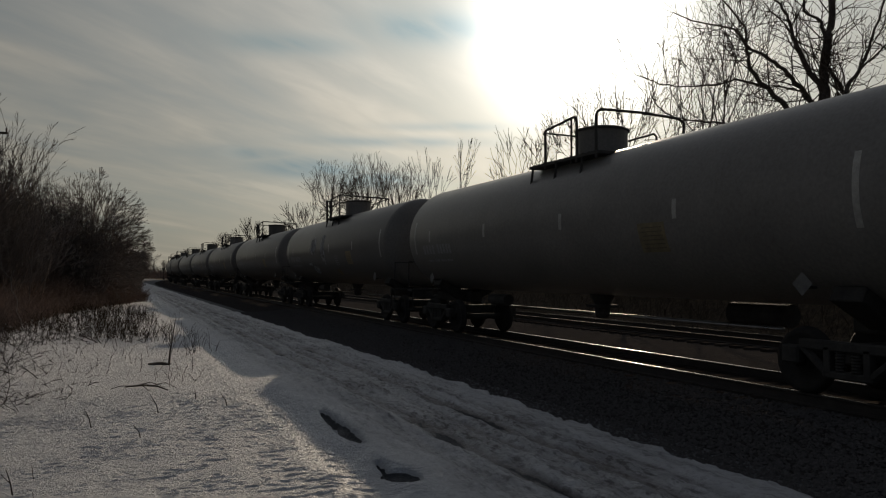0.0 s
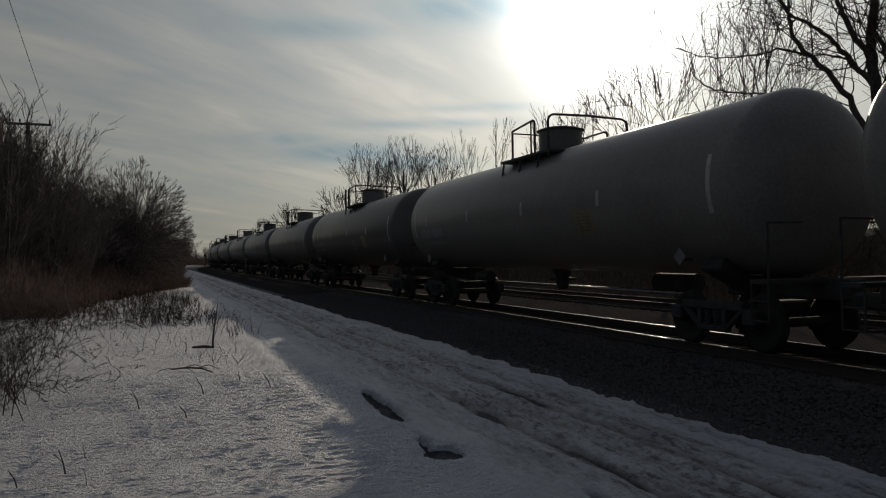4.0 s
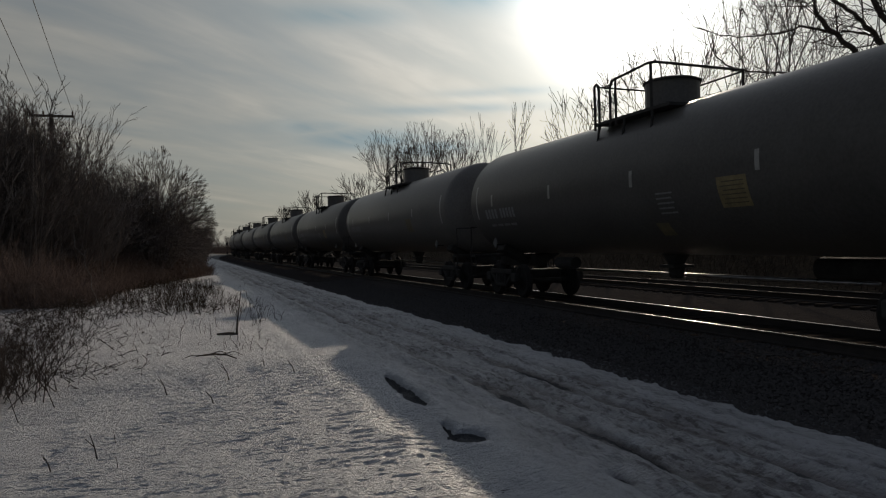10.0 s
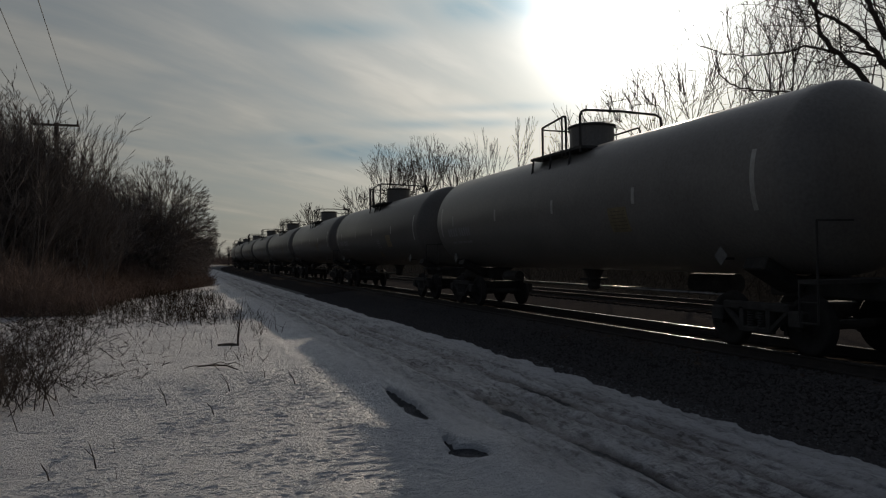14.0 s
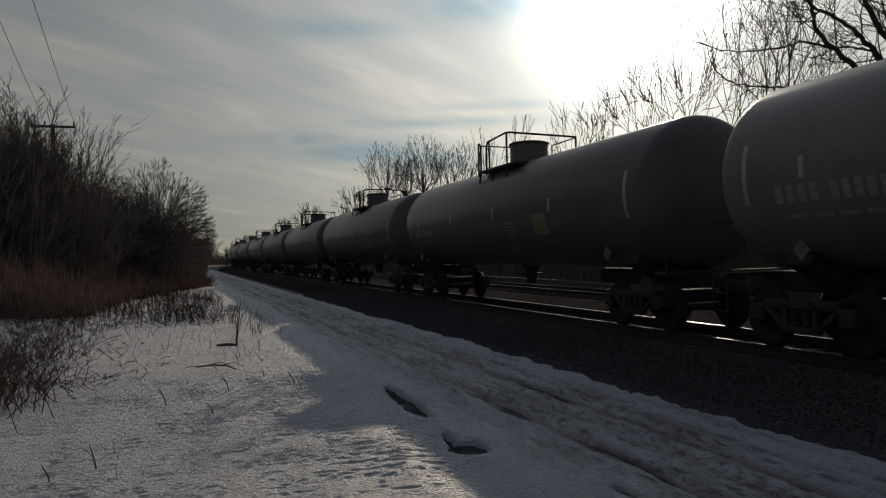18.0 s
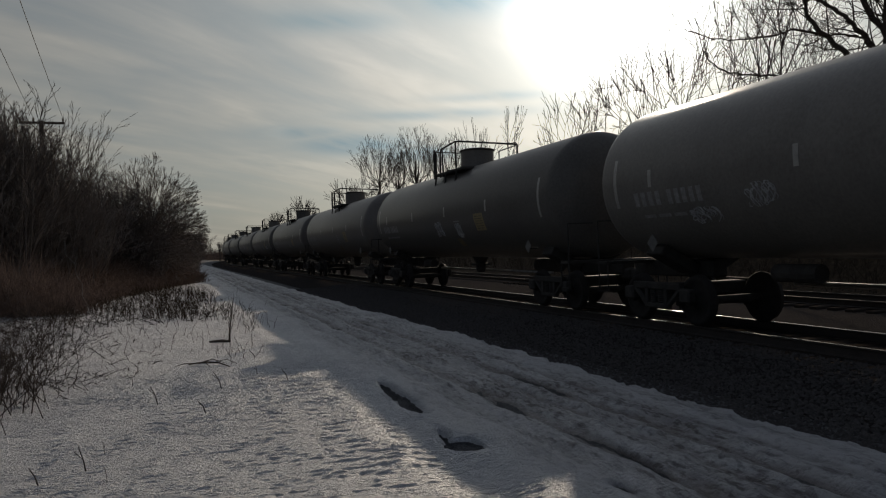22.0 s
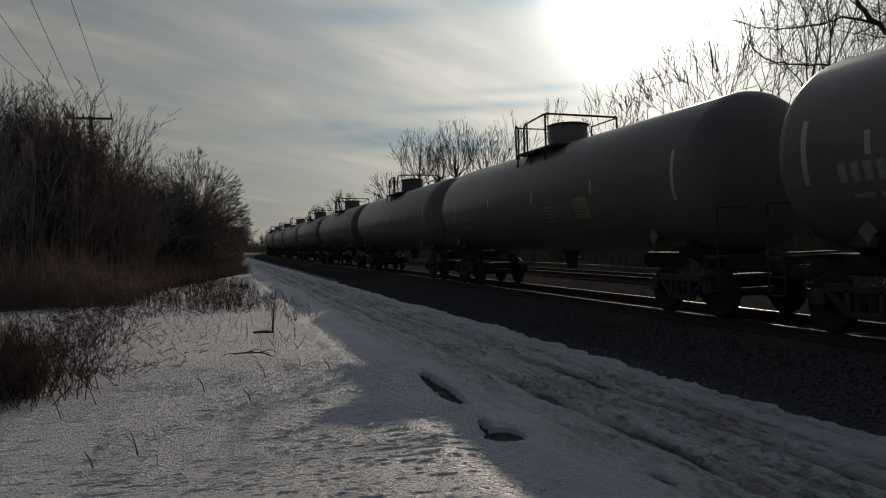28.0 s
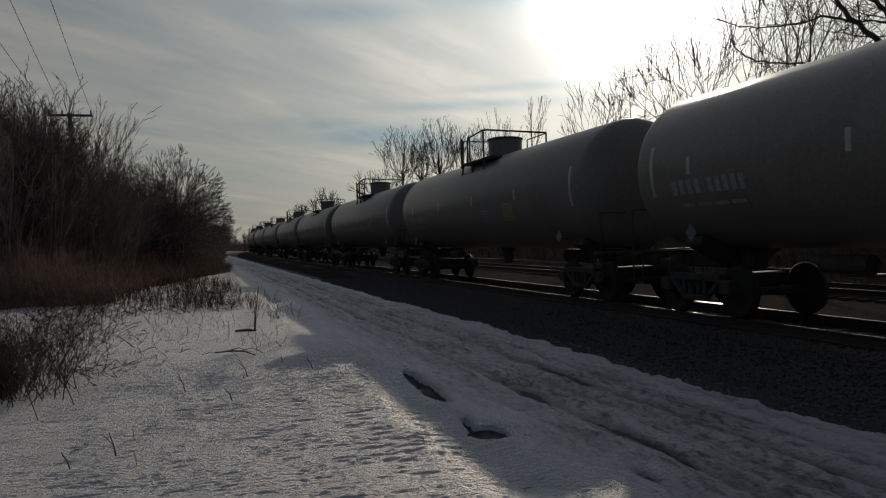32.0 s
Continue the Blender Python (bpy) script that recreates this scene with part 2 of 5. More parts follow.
    # lane colour darkens with depth below z = -0.105
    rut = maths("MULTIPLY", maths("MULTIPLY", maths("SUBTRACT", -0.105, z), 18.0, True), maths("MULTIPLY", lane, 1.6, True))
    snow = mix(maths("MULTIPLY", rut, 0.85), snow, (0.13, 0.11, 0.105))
    soil = ramp(grain.outputs[0], [(0.3, (0.055, 0.055, 0.058)), (0.7, (0.15, 0.15, 0.155))])
    straw = ramp(lumps.outputs[0], [(0.3, (0.04, 0.028, 0.018)), (0.6, (0.10, 0.072, 0.045)), (0.8, (0.16, 0.12, 0.08))])
    depth = maths("ADD", z, maths("MULTIPLY", maths("SUBTRACT", lumps.outputs[0], 0.5), 0.05))
    bare = maths("LESS_THAN", depth, -0.162)
    far_side = maths("GREATER_THAN", x, 2.0)
    wander = maths("MULTIPLY", maths("SUBTRACT", wide.outputs[0], 0.5), 3.0)
    edge = maths("MINIMUM", maths("MAXIMUM", maths("ADD", maths("MULTIPLY", maths("SUBTRACT", y, 36.0), 0.31), -13.0), -13.0), -8.6)
    left = maths("MULTIPLY", maths("LESS_THAN", x, maths("ADD", edge, wander)), maths("GREATER_THAN", maths("ADD", y, wander), 26.4))
    # straw ground at the near brush, widened to stand in for its ground shadow
    near_left = maths("MULTIPLY", maths("LESS_THAN", maths("ADD", x, maths("MULTIPLY", wander, 0.6)), -12.75), maths("LESS_THAN", maths("ABSOLUTE", maths("ADD", maths("SUBTRACT", y, 12.6), wander)), 3.6))
    left = maths("MAXIMUM", left, near_left)
    under = mix(far_side, soil, straw)
    col = mix(bare, snow, under)
    patch = maths("MULTIPLY", left, maths("GREATER_THAN", lumps.outputs[0], 0.40))
    patch = maths("MAXIMUM", patch, maths("MULTIPLY", far_side, maths("GREATER_THAN", wide.outputs[0], 0.1)))
    col = mix(patch, col, straw)
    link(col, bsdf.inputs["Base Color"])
    link(maths("ADD", maths("MULTIPLY", maths("MAXIMUM", bare, patch), 0.45), 0.50), bsdf.inputs["Roughness"])
    squeeze = node("ShaderNodeMapping")
    squeeze.inputs["Scale"].default_value = (20.0, 44.0, 20.0)
    link(geo.outputs["Position"], squeeze.inputs[0])
    crust = node("ShaderNodeTexNoise", Scale=1.0, Detail=4.0, Roughness=0.62)
    link(squeeze.outputs[0], crust.inputs["Vector"])
    bp = node("ShaderNodeBump", Strength=1.0, Distance=0.045)
    link(maths("ADD", maths("MULTIPLY", grain.outputs[0], 0.45), maths("MULTIPLY", crust.outputs[0], 1.5)), bp.inputs["Height"])
    link(bp.outputs[0], bsdf.inputs["Normal"])
    return m


M_GROUND = ground_material()
M_BALLAST = material("ballast_stone", (0.052, 0.047, 0.045), 0.95, spread=0.6, scale=25, fine=120, bump=0.8, specular=0.1)
M_STONE = material("crushed_stone", (0.092, 0.085, 0.082), 0.95, spread=0.4, scale=18, fine=90, bump=0.3)
M_TIE = material("creosoted_wood", (0.065, 0.054, 0.046), 0.95, spread=0.4, scale=5, fine=40, stretch=(1, 8, 8), per_object=0.3)
M_RUST = material("rusty_rail_steel", (0.036, 0.028, 0.024), 0.8, metal=0.0, spread=0.4)
M_DULLTOP = material("dull_rail_steel", (0.09, 0.075, 0.065), 0.7, metal=0.3, spread=0.2)
M_PLACARD = material("grimy_placard", (0.12, 0.117, 0.112), 0.6, spread=0.4, scale=9)
M_BARS = material("faded_brown_print", (0.10, 0.08, 0.05), 0.6, spread=0.3)
M_RAILTOP = material("polished_rail_steel", (0.24, 0.23, 0.222), 0.16, metal=1.0, spread=0.08, bump=0.02, stretch=(20, 1, 1))
M_TANK = material("black_tank_paint", (0.148, 0.138, 0.126), 0.42, specular=0.1, spread=0.16, scale=0.6, fine=18, bump=0.04, per_object=0.25)
for key, value in (("Coat Weight", 0.10), ("Coat Roughness", 0.10)):
    M_TANK.node_tree.nodes["Principled BSDF"].inputs[key].default_value = value
M_DARK = material("dark_car_steel", (0.050, 0.046, 0.042), 0.8, specular=0.2, spread=0.35, scale=4, fine=30, bump=0.1)
M_PIPE = material("rubbed_pipe_steel", (0.30, 0.285, 0.27), 0.32, metal=0.8, spread=0.3, scale=4, bump=0.03)
M_WHEEL = material("worn_wheel_steel", (0.032, 0.029, 0.027), 0.85, specular=0.2, metal=0.0, spread=0.3)
M_STRIPE = material("pale_reflective_strip", (0.34, 0.325, 0.295), 0.4, spread=0.2, scale=8)
M_MARK = material("faded_white_lettering_paint", (0.25, 0.246, 0.24), 0.6, spread=0.3, scale=12)
M_GRAFFITI = material("thin_chalky_spray_paint", (0.38, 0.38, 0.38), 0.7, spread=0.4, scale=6)
M_TAN = material("grimy_tan_panel_paint", (0.18, 0.145, 0.08), 0.6, spread=0.35, scale=5)
M_YELLOW = material("dirty_yellow_panel_paint", (0.26, 0.205, 0.10), 0.55, spread=0.35, scale=5)
M_BARK = material("grey_brown_bark", (0.10, 0.085, 0.072), 0.95, spread=0.4, scale=8, fine=50, per_object=0.3)
M_TWIG = material("bare_twig_bark", (0.19, 0.165, 0.15), 0.95, spread=0.35, scale=5, per_object=0.35)
M_REDTWIG = material("reddish_brush_twigs", (0.26, 0.195, 0.165), 0.95, spread=0.4, scale=3, per_object=0.35)
M_DARKTWIG = material("dark_wet_stems", (0.075, 0.062, 0.055), 0.95, spread=0.45, scale=3)
M_BIRCH = material("pale_birch_bark", (0.27, 0.255, 0.23), 0.8, spread=0.35, scale=9)
M_STRAW = material("dry_weed_stalks", (0.065, 0.05, 0.037), 0.95, spread=0.4, scale=4, per_object=0.4)
M_POLE = material("weathered_pole_wood", (0.09, 0.07, 0.055), 0.85, spread=0.4, scale=4, fine=40, stretch=(6, 6, 1))
M_WIRE = material("dull_wire", (0.05, 0.05, 0.05), 0.6, spread=0.1)
M_GLASS = material("glazed_insulator", (0.12, 0.09, 0.07), 0.25, spread=0.1)


# ---- makers ----
def mesh_from(name, verts, faces, mat, smooth=False):
    me = bpy.data.meshes.new(name)
    me.from_pydata(verts, [], faces)
    me.materials.append(mat)
    if smooth:
        me.polygons.foreach_set("use_smooth", [True] * len(me.polygons))
    me.update()
    return me


def part(name, bm, mat, parent, label="", smooth=False):
    """Links a bmesh as one mesh object under a thing or a part."""
    me = bpy.data.meshes.new(name)
    bm.to_mesh(me)
    bm.free()
    me.materials.append(mat)
    if smooth:
        me.polygons.foreach_set("use_smooth", [True] * len(me.polygons))
    ob = new(name, me)
    ob.parent = parent
    if label:
        ob["label"] = label
    return ob


def box(bm, c, s, m=None, bevel=0.0):
    ret = bmesh.ops.create_cube(bm, size=1.0)
    mat = Matrix.Translation(c) @ (m or Matrix()) @ Matrix.Diagonal((*s, 1))
    bmesh.ops.transform(bm, matrix=mat, verts=ret["verts"])
    if bevel:
        edges = list({e for v in ret["verts"] for e in v.link_edges})
        bmesh.ops.bevel(bm, geom=edges, offset=bevel, segments=1, affect="EDGES")
    return bm


def rod(bm, a, b, r, n=6, r2=None):
    a, b = Vector(a), Vector(b)
    d = b - a
    ret = bmesh.ops.create_cone(bm, cap_ends=True, segments=n, radius1=r, radius2=r if r2 is None else r2, depth=d.length)
    m = Matrix.Translation((a + b) / 2) @ d.to_track_quat("Z", "Y").to_matrix().to_4x4()
    bmesh.ops.transform(bm, matrix=m, verts=ret["verts"])
    return bm


def bent(bm, points, r, n=6):
    for a, b in zip(points, points[1:]):
        rod(bm, a, b, r, n)
    return bm


def lathe(bm, rings, axis="y", n=32, close=True):
    """rings: (along, radius, centre height)."""
    rows = []
    for s, r, zc in rings:
        row = []
        for i in range(n):
            a = 2 * math.pi * i / n
            u, v = r * math.cos(a), r * math.sin(a)
            p = {"y": (u, s, zc + v), "x": (s, u, zc + v), "z": (u, v, s)}[axis]
            row.append(bm.verts.new(p))
        rows.append(row)
    for p, q in zip(rows, rows[1:]):
        for i in range(n):
            bm.faces.new((p[i], p[(i + 1) % n], q[(i + 1) % n], q[i]))
    if close:
        bm.faces.new(rows[0][::-1])
        bm.faces.new(rows[-1])
    bmesh.ops.recalc_face_normals(bm, faces=bm.faces)
    return bm


def thing(name, label, category, group="", m=None):
    ob = new(name)
    ob.empty_display_size = 0.3
    if m is not None:
        ob.matrix_basis = m
    return tagged(ob, label, category, group)


# ---- the ground ----
GROUND = -0.10
EDGE = -4.66                         # where the snow ends beside the ballast


def lump(x, y, s):
    return noise.noise(Vector((x / s, y / s, 3.7)))


HOLES = [(-7.36, 9.30, 0.05, 0.40, 0.05), (-7.40, 8.55, 0.085, 0.50, 0.05), (-7.40, 8.10, 0.07, 0.25, 0.0), (-7.46, 6.36, 0.12, 0.20, -0.25), (-7.53, 6.74, 0.03, 0.20, 0.1), (-6.41, 5.32, 0.03, 0.42, 0.08), (-6.9, 4.75, 0.03, 0.10, 0.0), (-5.62, 8.6, 0.04, 0.5, 0.0)]
BANK_AT = 9.2                        # foot of the low bank beyond the second track


def crest(n):
    """Sharpens the raised side of a ripple."""
    return n if n > 0 else 0.45 * n


def height(x, y):
    """Height of the snow and soil."""
    z = GROUND
    if -18 < x < -3.5 and -8 < y < 80:
        fade = 1.0 if y < 30 else max(0.0, 1 - (y - 30) / 50)
        z += 0.028 * lump(x, y, 1.6) + 0.012 * lump(x + 9, y, 0.5)
        lane = min(1.0, max(0.0, (x + 7.5) / 0.5))
        if y < 45:
            warp = 2.6 * noise.noise(Vector((x / 0.34, y / 0.26, 6.3))) + 1.3 * noise.noise(Vector((x / 0.13, y / 0.11, 8.8)))
            ripple = max(0.0, min(1.0, (13.5 - y) / 3.0)) * (0.5 + 0.7 * noise.noise(Vector((x / 0.7, y / 0.5, 4.6))))
            crust = 0.0048 * ripple * math.sin(84 * y + 5 * x + warp) + 0.0065 * noise.noise(Vector((x / 0.19, y / 0.042, 5.1))) + 0.010 * noise.noise(Vector((x / 0.075, y / 0.029, 2.2))) + 0.008 * noise.noise(Vector((x / 0.40, y / 0.20, 1.3)))
            churn = 0.030 * crest(noise.noise(Vector((x / 0.075, y / 0.17, 7.7)))) + 0.009 * noise.noise(Vector((x / 0.042, y / 0.06, 4.2)))
            z += fade * ((1 - lane) * crust + lane * churn)
            dent = noise.noise(Vector((x / 0.42, y / 0.20, 9.4)))
            if dent > 0.5:
                z -= (1 - lane) * min(0.009, 0.08 * (dent - 0.5))
        wob = 0.10 * lump(3.1, y, 2.2) + 0.05 * lump(8.4, y, 0.7)
        # wheel ruts in the driven lane, along the track
        for c, w, h in ((-5.25, 0.10, 0.05), (-5.62, 0.13, 0.085), (-5.98, 0.09, 0.05), (-6.42, 0.13, 0.075), (-6.85, 0.10, 0.045), (-7.75, 0.2, 0.03)):
            e = (x - c - wob) / w
            if abs(e) < 3:
                z -= 0.85 * h * math.exp(-e * e) * (0.8 + 0.8 * lump(c, y, 0.9))
                z += h * 0.30 * math.exp(-(abs(e) - 1.7) ** 2 * 3) * (0.8 + 0.6 * lump(c + 4, y, 0.25))
        # tyre tread prints on the open snow
        for c, w in ((-8.02, 0.20), (-8.50, 0.28), (-9.05, 0.22)):
            e = (x - c - 0.5 * wob - 0.006 * y) / w
            if abs(e) < 1.2 and y < 24:
                z += (0.007 * math.sin(y * 32 + 2.5 * abs(e) + 1.2 * lump(x, y, 0.6)) - 0.004) * max(0.0, 1 - e ** 4) * (0.7 + 0.8 * lump(c, y, 0.6))
    for cx, cy, a, b, turn in HOLES:
        dx, dy = x - cx, y - cy
        if abs(dx) < 1 and abs(dy) < 1.5:
            u, v = dx * math.cos(turn) - dy * math.sin(turn), dx * math.sin(turn) + dy * math.cos(turn)
            e = (u / a) ** 2 + (v / b) ** 2 + 0.8 * lump(x, y, 0.10)
            if e < 4:
                z -= 0.055 * (1 - max(0.0, e) / 4)
            if e < 1.5:
                z = min(z, GROUND - 0.092 + 0.09 * max(0.0, e - 1.1))
    edge = EDGE + (0.16 * lump(1.5, y, 1.3) + 0.10 * lump(7.5, y, 0.35) + 0.05 * lump(2.5, y, 0.12) if y < 160 else 0)
    if edge - 0.05 < x < 8.6:
        t = min(1.0, (x - edge + 0.05) / 0.16)
        z += (-0.32 - z) * t
    if x >= 8.6:
        # bank made taller than its visible foot needs, to shade the far ballast
        t = min(1.0, max(0.0, (x - BANK_AT) / 3.0))
        z = -0.32 + 2.7 * t * t * (3 - 2 * t) + (0.15 * lump(x, y, 2.0) + 0.06 * lump(x, y, 0.5)) * t
    return z


def spread_axis(parts):
    vals = []
    for a, b, n in parts:
        vals += list(np.linspace(a, b, n, endpoint=False))
    return vals + [parts[-1][1]]


def build_ground():
    xs = spread_axis([(-2500, -200, 6), (-200, -40, 8), (-40, -16, 16), (-16, -11, 50), (-11, -4.2, 290), (-4.2, -3, 8), (-3, 8.6, 8), (8.6, 30, 60), (30, 200, 12), (200, 2500, 6)])
    ys = spread_axis([(-2500, -100, 6), (-100, -8, 8), (-8, -2, 60), (-2, 2.6, 120), (2.6, 12, 780), (12, 22, 260), (22, 40, 110), (40, 120, 70), (120, 400, 30), (400, 3000, 10)])
    nx = len(xs)
    verts = [(x, y, height(x, y)) for y in ys for x in xs]
    faces = [(j * nx + i, j * nx + i + 1, (j + 1) * nx + i + 1, (j + 1) * nx + i) for j in range(len(ys) - 1) for i in range(nx - 1)]
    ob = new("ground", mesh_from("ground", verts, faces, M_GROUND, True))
    tagged(ob, "trampled grainy snow with wheel ruts and thawed holes", "ground", kind="structure")


build_ground()

# ---- the track ----
CURVE_AT, CURVE_R = 120.0, 800.0


def on_track(s):
    """Place and heading (degrees) at s metres along the track; straight at first, then a wide bend."""
    if s <= CURVE_AT:
        return 0.0, s, 0.0
    a = (s - CURVE_AT) / CURVE_R
    return CURVE_R * (1 - math.cos(a)), CURVE_AT + CURVE_R * math.sin(a), -math.degrees(a)


def along(profile, s0, s1, step, closed=True):
    """Sweeps a cross-section (x, z) along the track."""
    n = max(2, int((s1 - s0) / step) + 1)
    verts, faces, k = [], [], len(profile)
    for i in range(n):
        x, y, h = on_track(s0 + (s1 - s0) * i / (n - 1))
        c, s = math.cos(radians(h)), math.sin(radians(h))
        verts += [(x + c * px, y + s * px, pz) for px, pz in profile]
    for i in range(n - 1):
        for j in range(k if closed else k - 1):
            a, b = i * k + j, i * k + (j + 1) % k
            faces.append((a, b, b + k, a + k))
    return verts, faces


def build_track():
    v, f = along([(-4.7, -0.36), (-3.6, -0.32), (-2.6, -0.30), (-1.7, -0.182), (1.7, -0.182), (2.6, -0.26), (4.4, -0.24), (8.0, -0.20), (9.4, -0.36)], -60, 420, 1.0, False)
    bed = tagged(new("ballast_bed", mesh_from("ballast_bed", v, f, M_BALLAST)), "dark crushed stone ballast under the track", "ballast", kind="structure")
    for c in (-0.7525, 0.7525, 5.50, 7.005):
        web = [(c - 0.07, -0.175), (c + 0.07, -0.175), (c + 0.07, -0.163), (c + 0.012, -0.145), (c + 0.012, -0.045), (c + 0.036, -0.032), (c + 0.036, -0.004), (c - 0.036, -0.004), (c - 0.036, -0.032), (c - 0.012, -0.045), (c - 0.012, -0.145), (c - 0.07, -0.163)]
        v, f = along(web, -60, 420, 4.0)
        rail = tagged(new("rail", mesh_from("rail", v, f, M_RUST)), "rusty steel rail with a polished running surface", "rail", "rails of the track")
        top = [(c + 0.024 * math.sin(a), -0.0165 + 0.0165 * math.cos(a)) for a in (-1.35, -1.0, -0.65, -0.3, 0.0, 0.3, 0.65, 1.0, 1.35)]
        v, f = along(top, -60, 420, 4.0, False)
        head = new("running_surface", mesh_from("running_surface", v, f, M_RAILTOP if c < 3 else M_DULLTOP, True))
        head.parent = rail
        head["label"] = "polished bright steel running surface"


build_track()

# ---- the train ----
TANK_R, TANK_Z, TANK_HALF = 1.53, 2.75, 8.45
PITCH, SPEED, START = 18.3, 22.0, 13.93


def skin(y0, y1, z0, z1, side=-1, lift=0.004, rows=3):
    """A thin plate that lies on the tank's side."""
    bm = bmesh.new()
    lines = []
    for k in range(rows + 1):
        z = z0 + (z1 - z0) * k / rows
        x = math.sqrt(TANK_R ** 2 - (z - TANK_Z) ** 2)
        lines.append([bm.verts.new((side * (x + d), y, z)) for y, d in ((y0, 0.0), (y0, lift), (y1, lift), (y1, 0.0))])
    for p, q in zip(lines, lines[1:]):
        for a, b in ((0, 1), (1, 2), (2, 3)):
            bm.faces.new((p[a], p[b], q[b], q[a]))
    bm.faces.new(lines[0])
    bm.faces.new(lines[-1])
    bmesh.ops.recalc_face_normals(bm, faces=bm.faces)
    return bm


def join(bms):
    out = bmesh.new()
    for b in bms:
        me = bpy.data.meshes.new("tmp")
        b.to_mesh(me)
        b.free()
        out.from_mesh(me)
        bpy.data.meshes.remove(me)
    return out


def build_truck(car, y):
    truck = part("truck", box(bmesh.new(), (0, y, 0.62), (2.0, 0.42, 0.26), bevel=0.03), M_DARK, car, "cast steel truck with two axles")
    for side in (-1, 1):
        bm = bmesh.new()
        box(bm, (side * 1.0, y, 0.72), (0.12, 1.5, 0.14), bevel=0.02)
        box(bm, (side * 1.0, y, 0.34), (0.12, 0.75, 0.10), bevel=0.02)
        for e in (-1, 1):
            rod(bm, (side * 1.0, y + e * 0.75, 0.70), (side * 1.0, y + e * 0.34, 0.36), 0.06, 6)
            box(bm, (side * 1.0, y + e * 0.89, 0.56), (0.17, 0.30, 0.26), bevel=0.03)
            box(bm, (side * 1.0, y + e * 0.30, 0.53), (0.12, 0.10, 0.36), bevel=0.01)
        part("side_frame", bm, M_DARK, truck)
        for e in (-1, 1):
            bm = lathe(bmesh.new(), [(side * 0.66, 0.44, 0), (side * 0.70, 0.485, 0), (side * 0.72, 0.485, 0), (side * 0.735, 0.457, 0), (side * 0.81, 0.452, 0), (side * 0.81, 0.38, 0), (side * 0.78, 0.34, 0), (side * 0.77, 0.16, 0), (side * 0.83, 0.12, 0)], "x", 28)
            part("wheel", bm, M_WHEEL, truck, "worn steel wheel", True).location = (0, y + e * 0.89, 0.457)
        coils = [lathe(bmesh.new(), [(0.39 + 0.02 * k, 0.075 if k % 2 else 0.058, 0) for k in range(14)], "z", 10) for e in (-1, 1)]
        for e, coil in zip((-0.12, 0.12), coils):
            bmesh.ops.translate(coil, verts=coil.verts, vec=(side * 1.0, y + e, 0))
        part("spring_nest", join(coils), M_DARK, truck)
    for e in (-1, 1):
        beam = join([box(bmesh.new(), (0, y + e * 0.38, 0.40), (1.7, 0.10, 0.12), bevel=0.02)] + [box(bmesh.new(), (s * 0.76, y + e * 0.41, 0.42), (0.12, 0.06, 0.32), bevel=0.01) for s in (-1, 1)])
        part("brake_beam", beam, M_DARK, truck)
        part("axle", rod(bmesh.new(), (-1.0, 0, 0), (1.0, 0, 0), 0.08, 10), M_DARK, truck).location = (0, y + e * 0.89, 0.457)


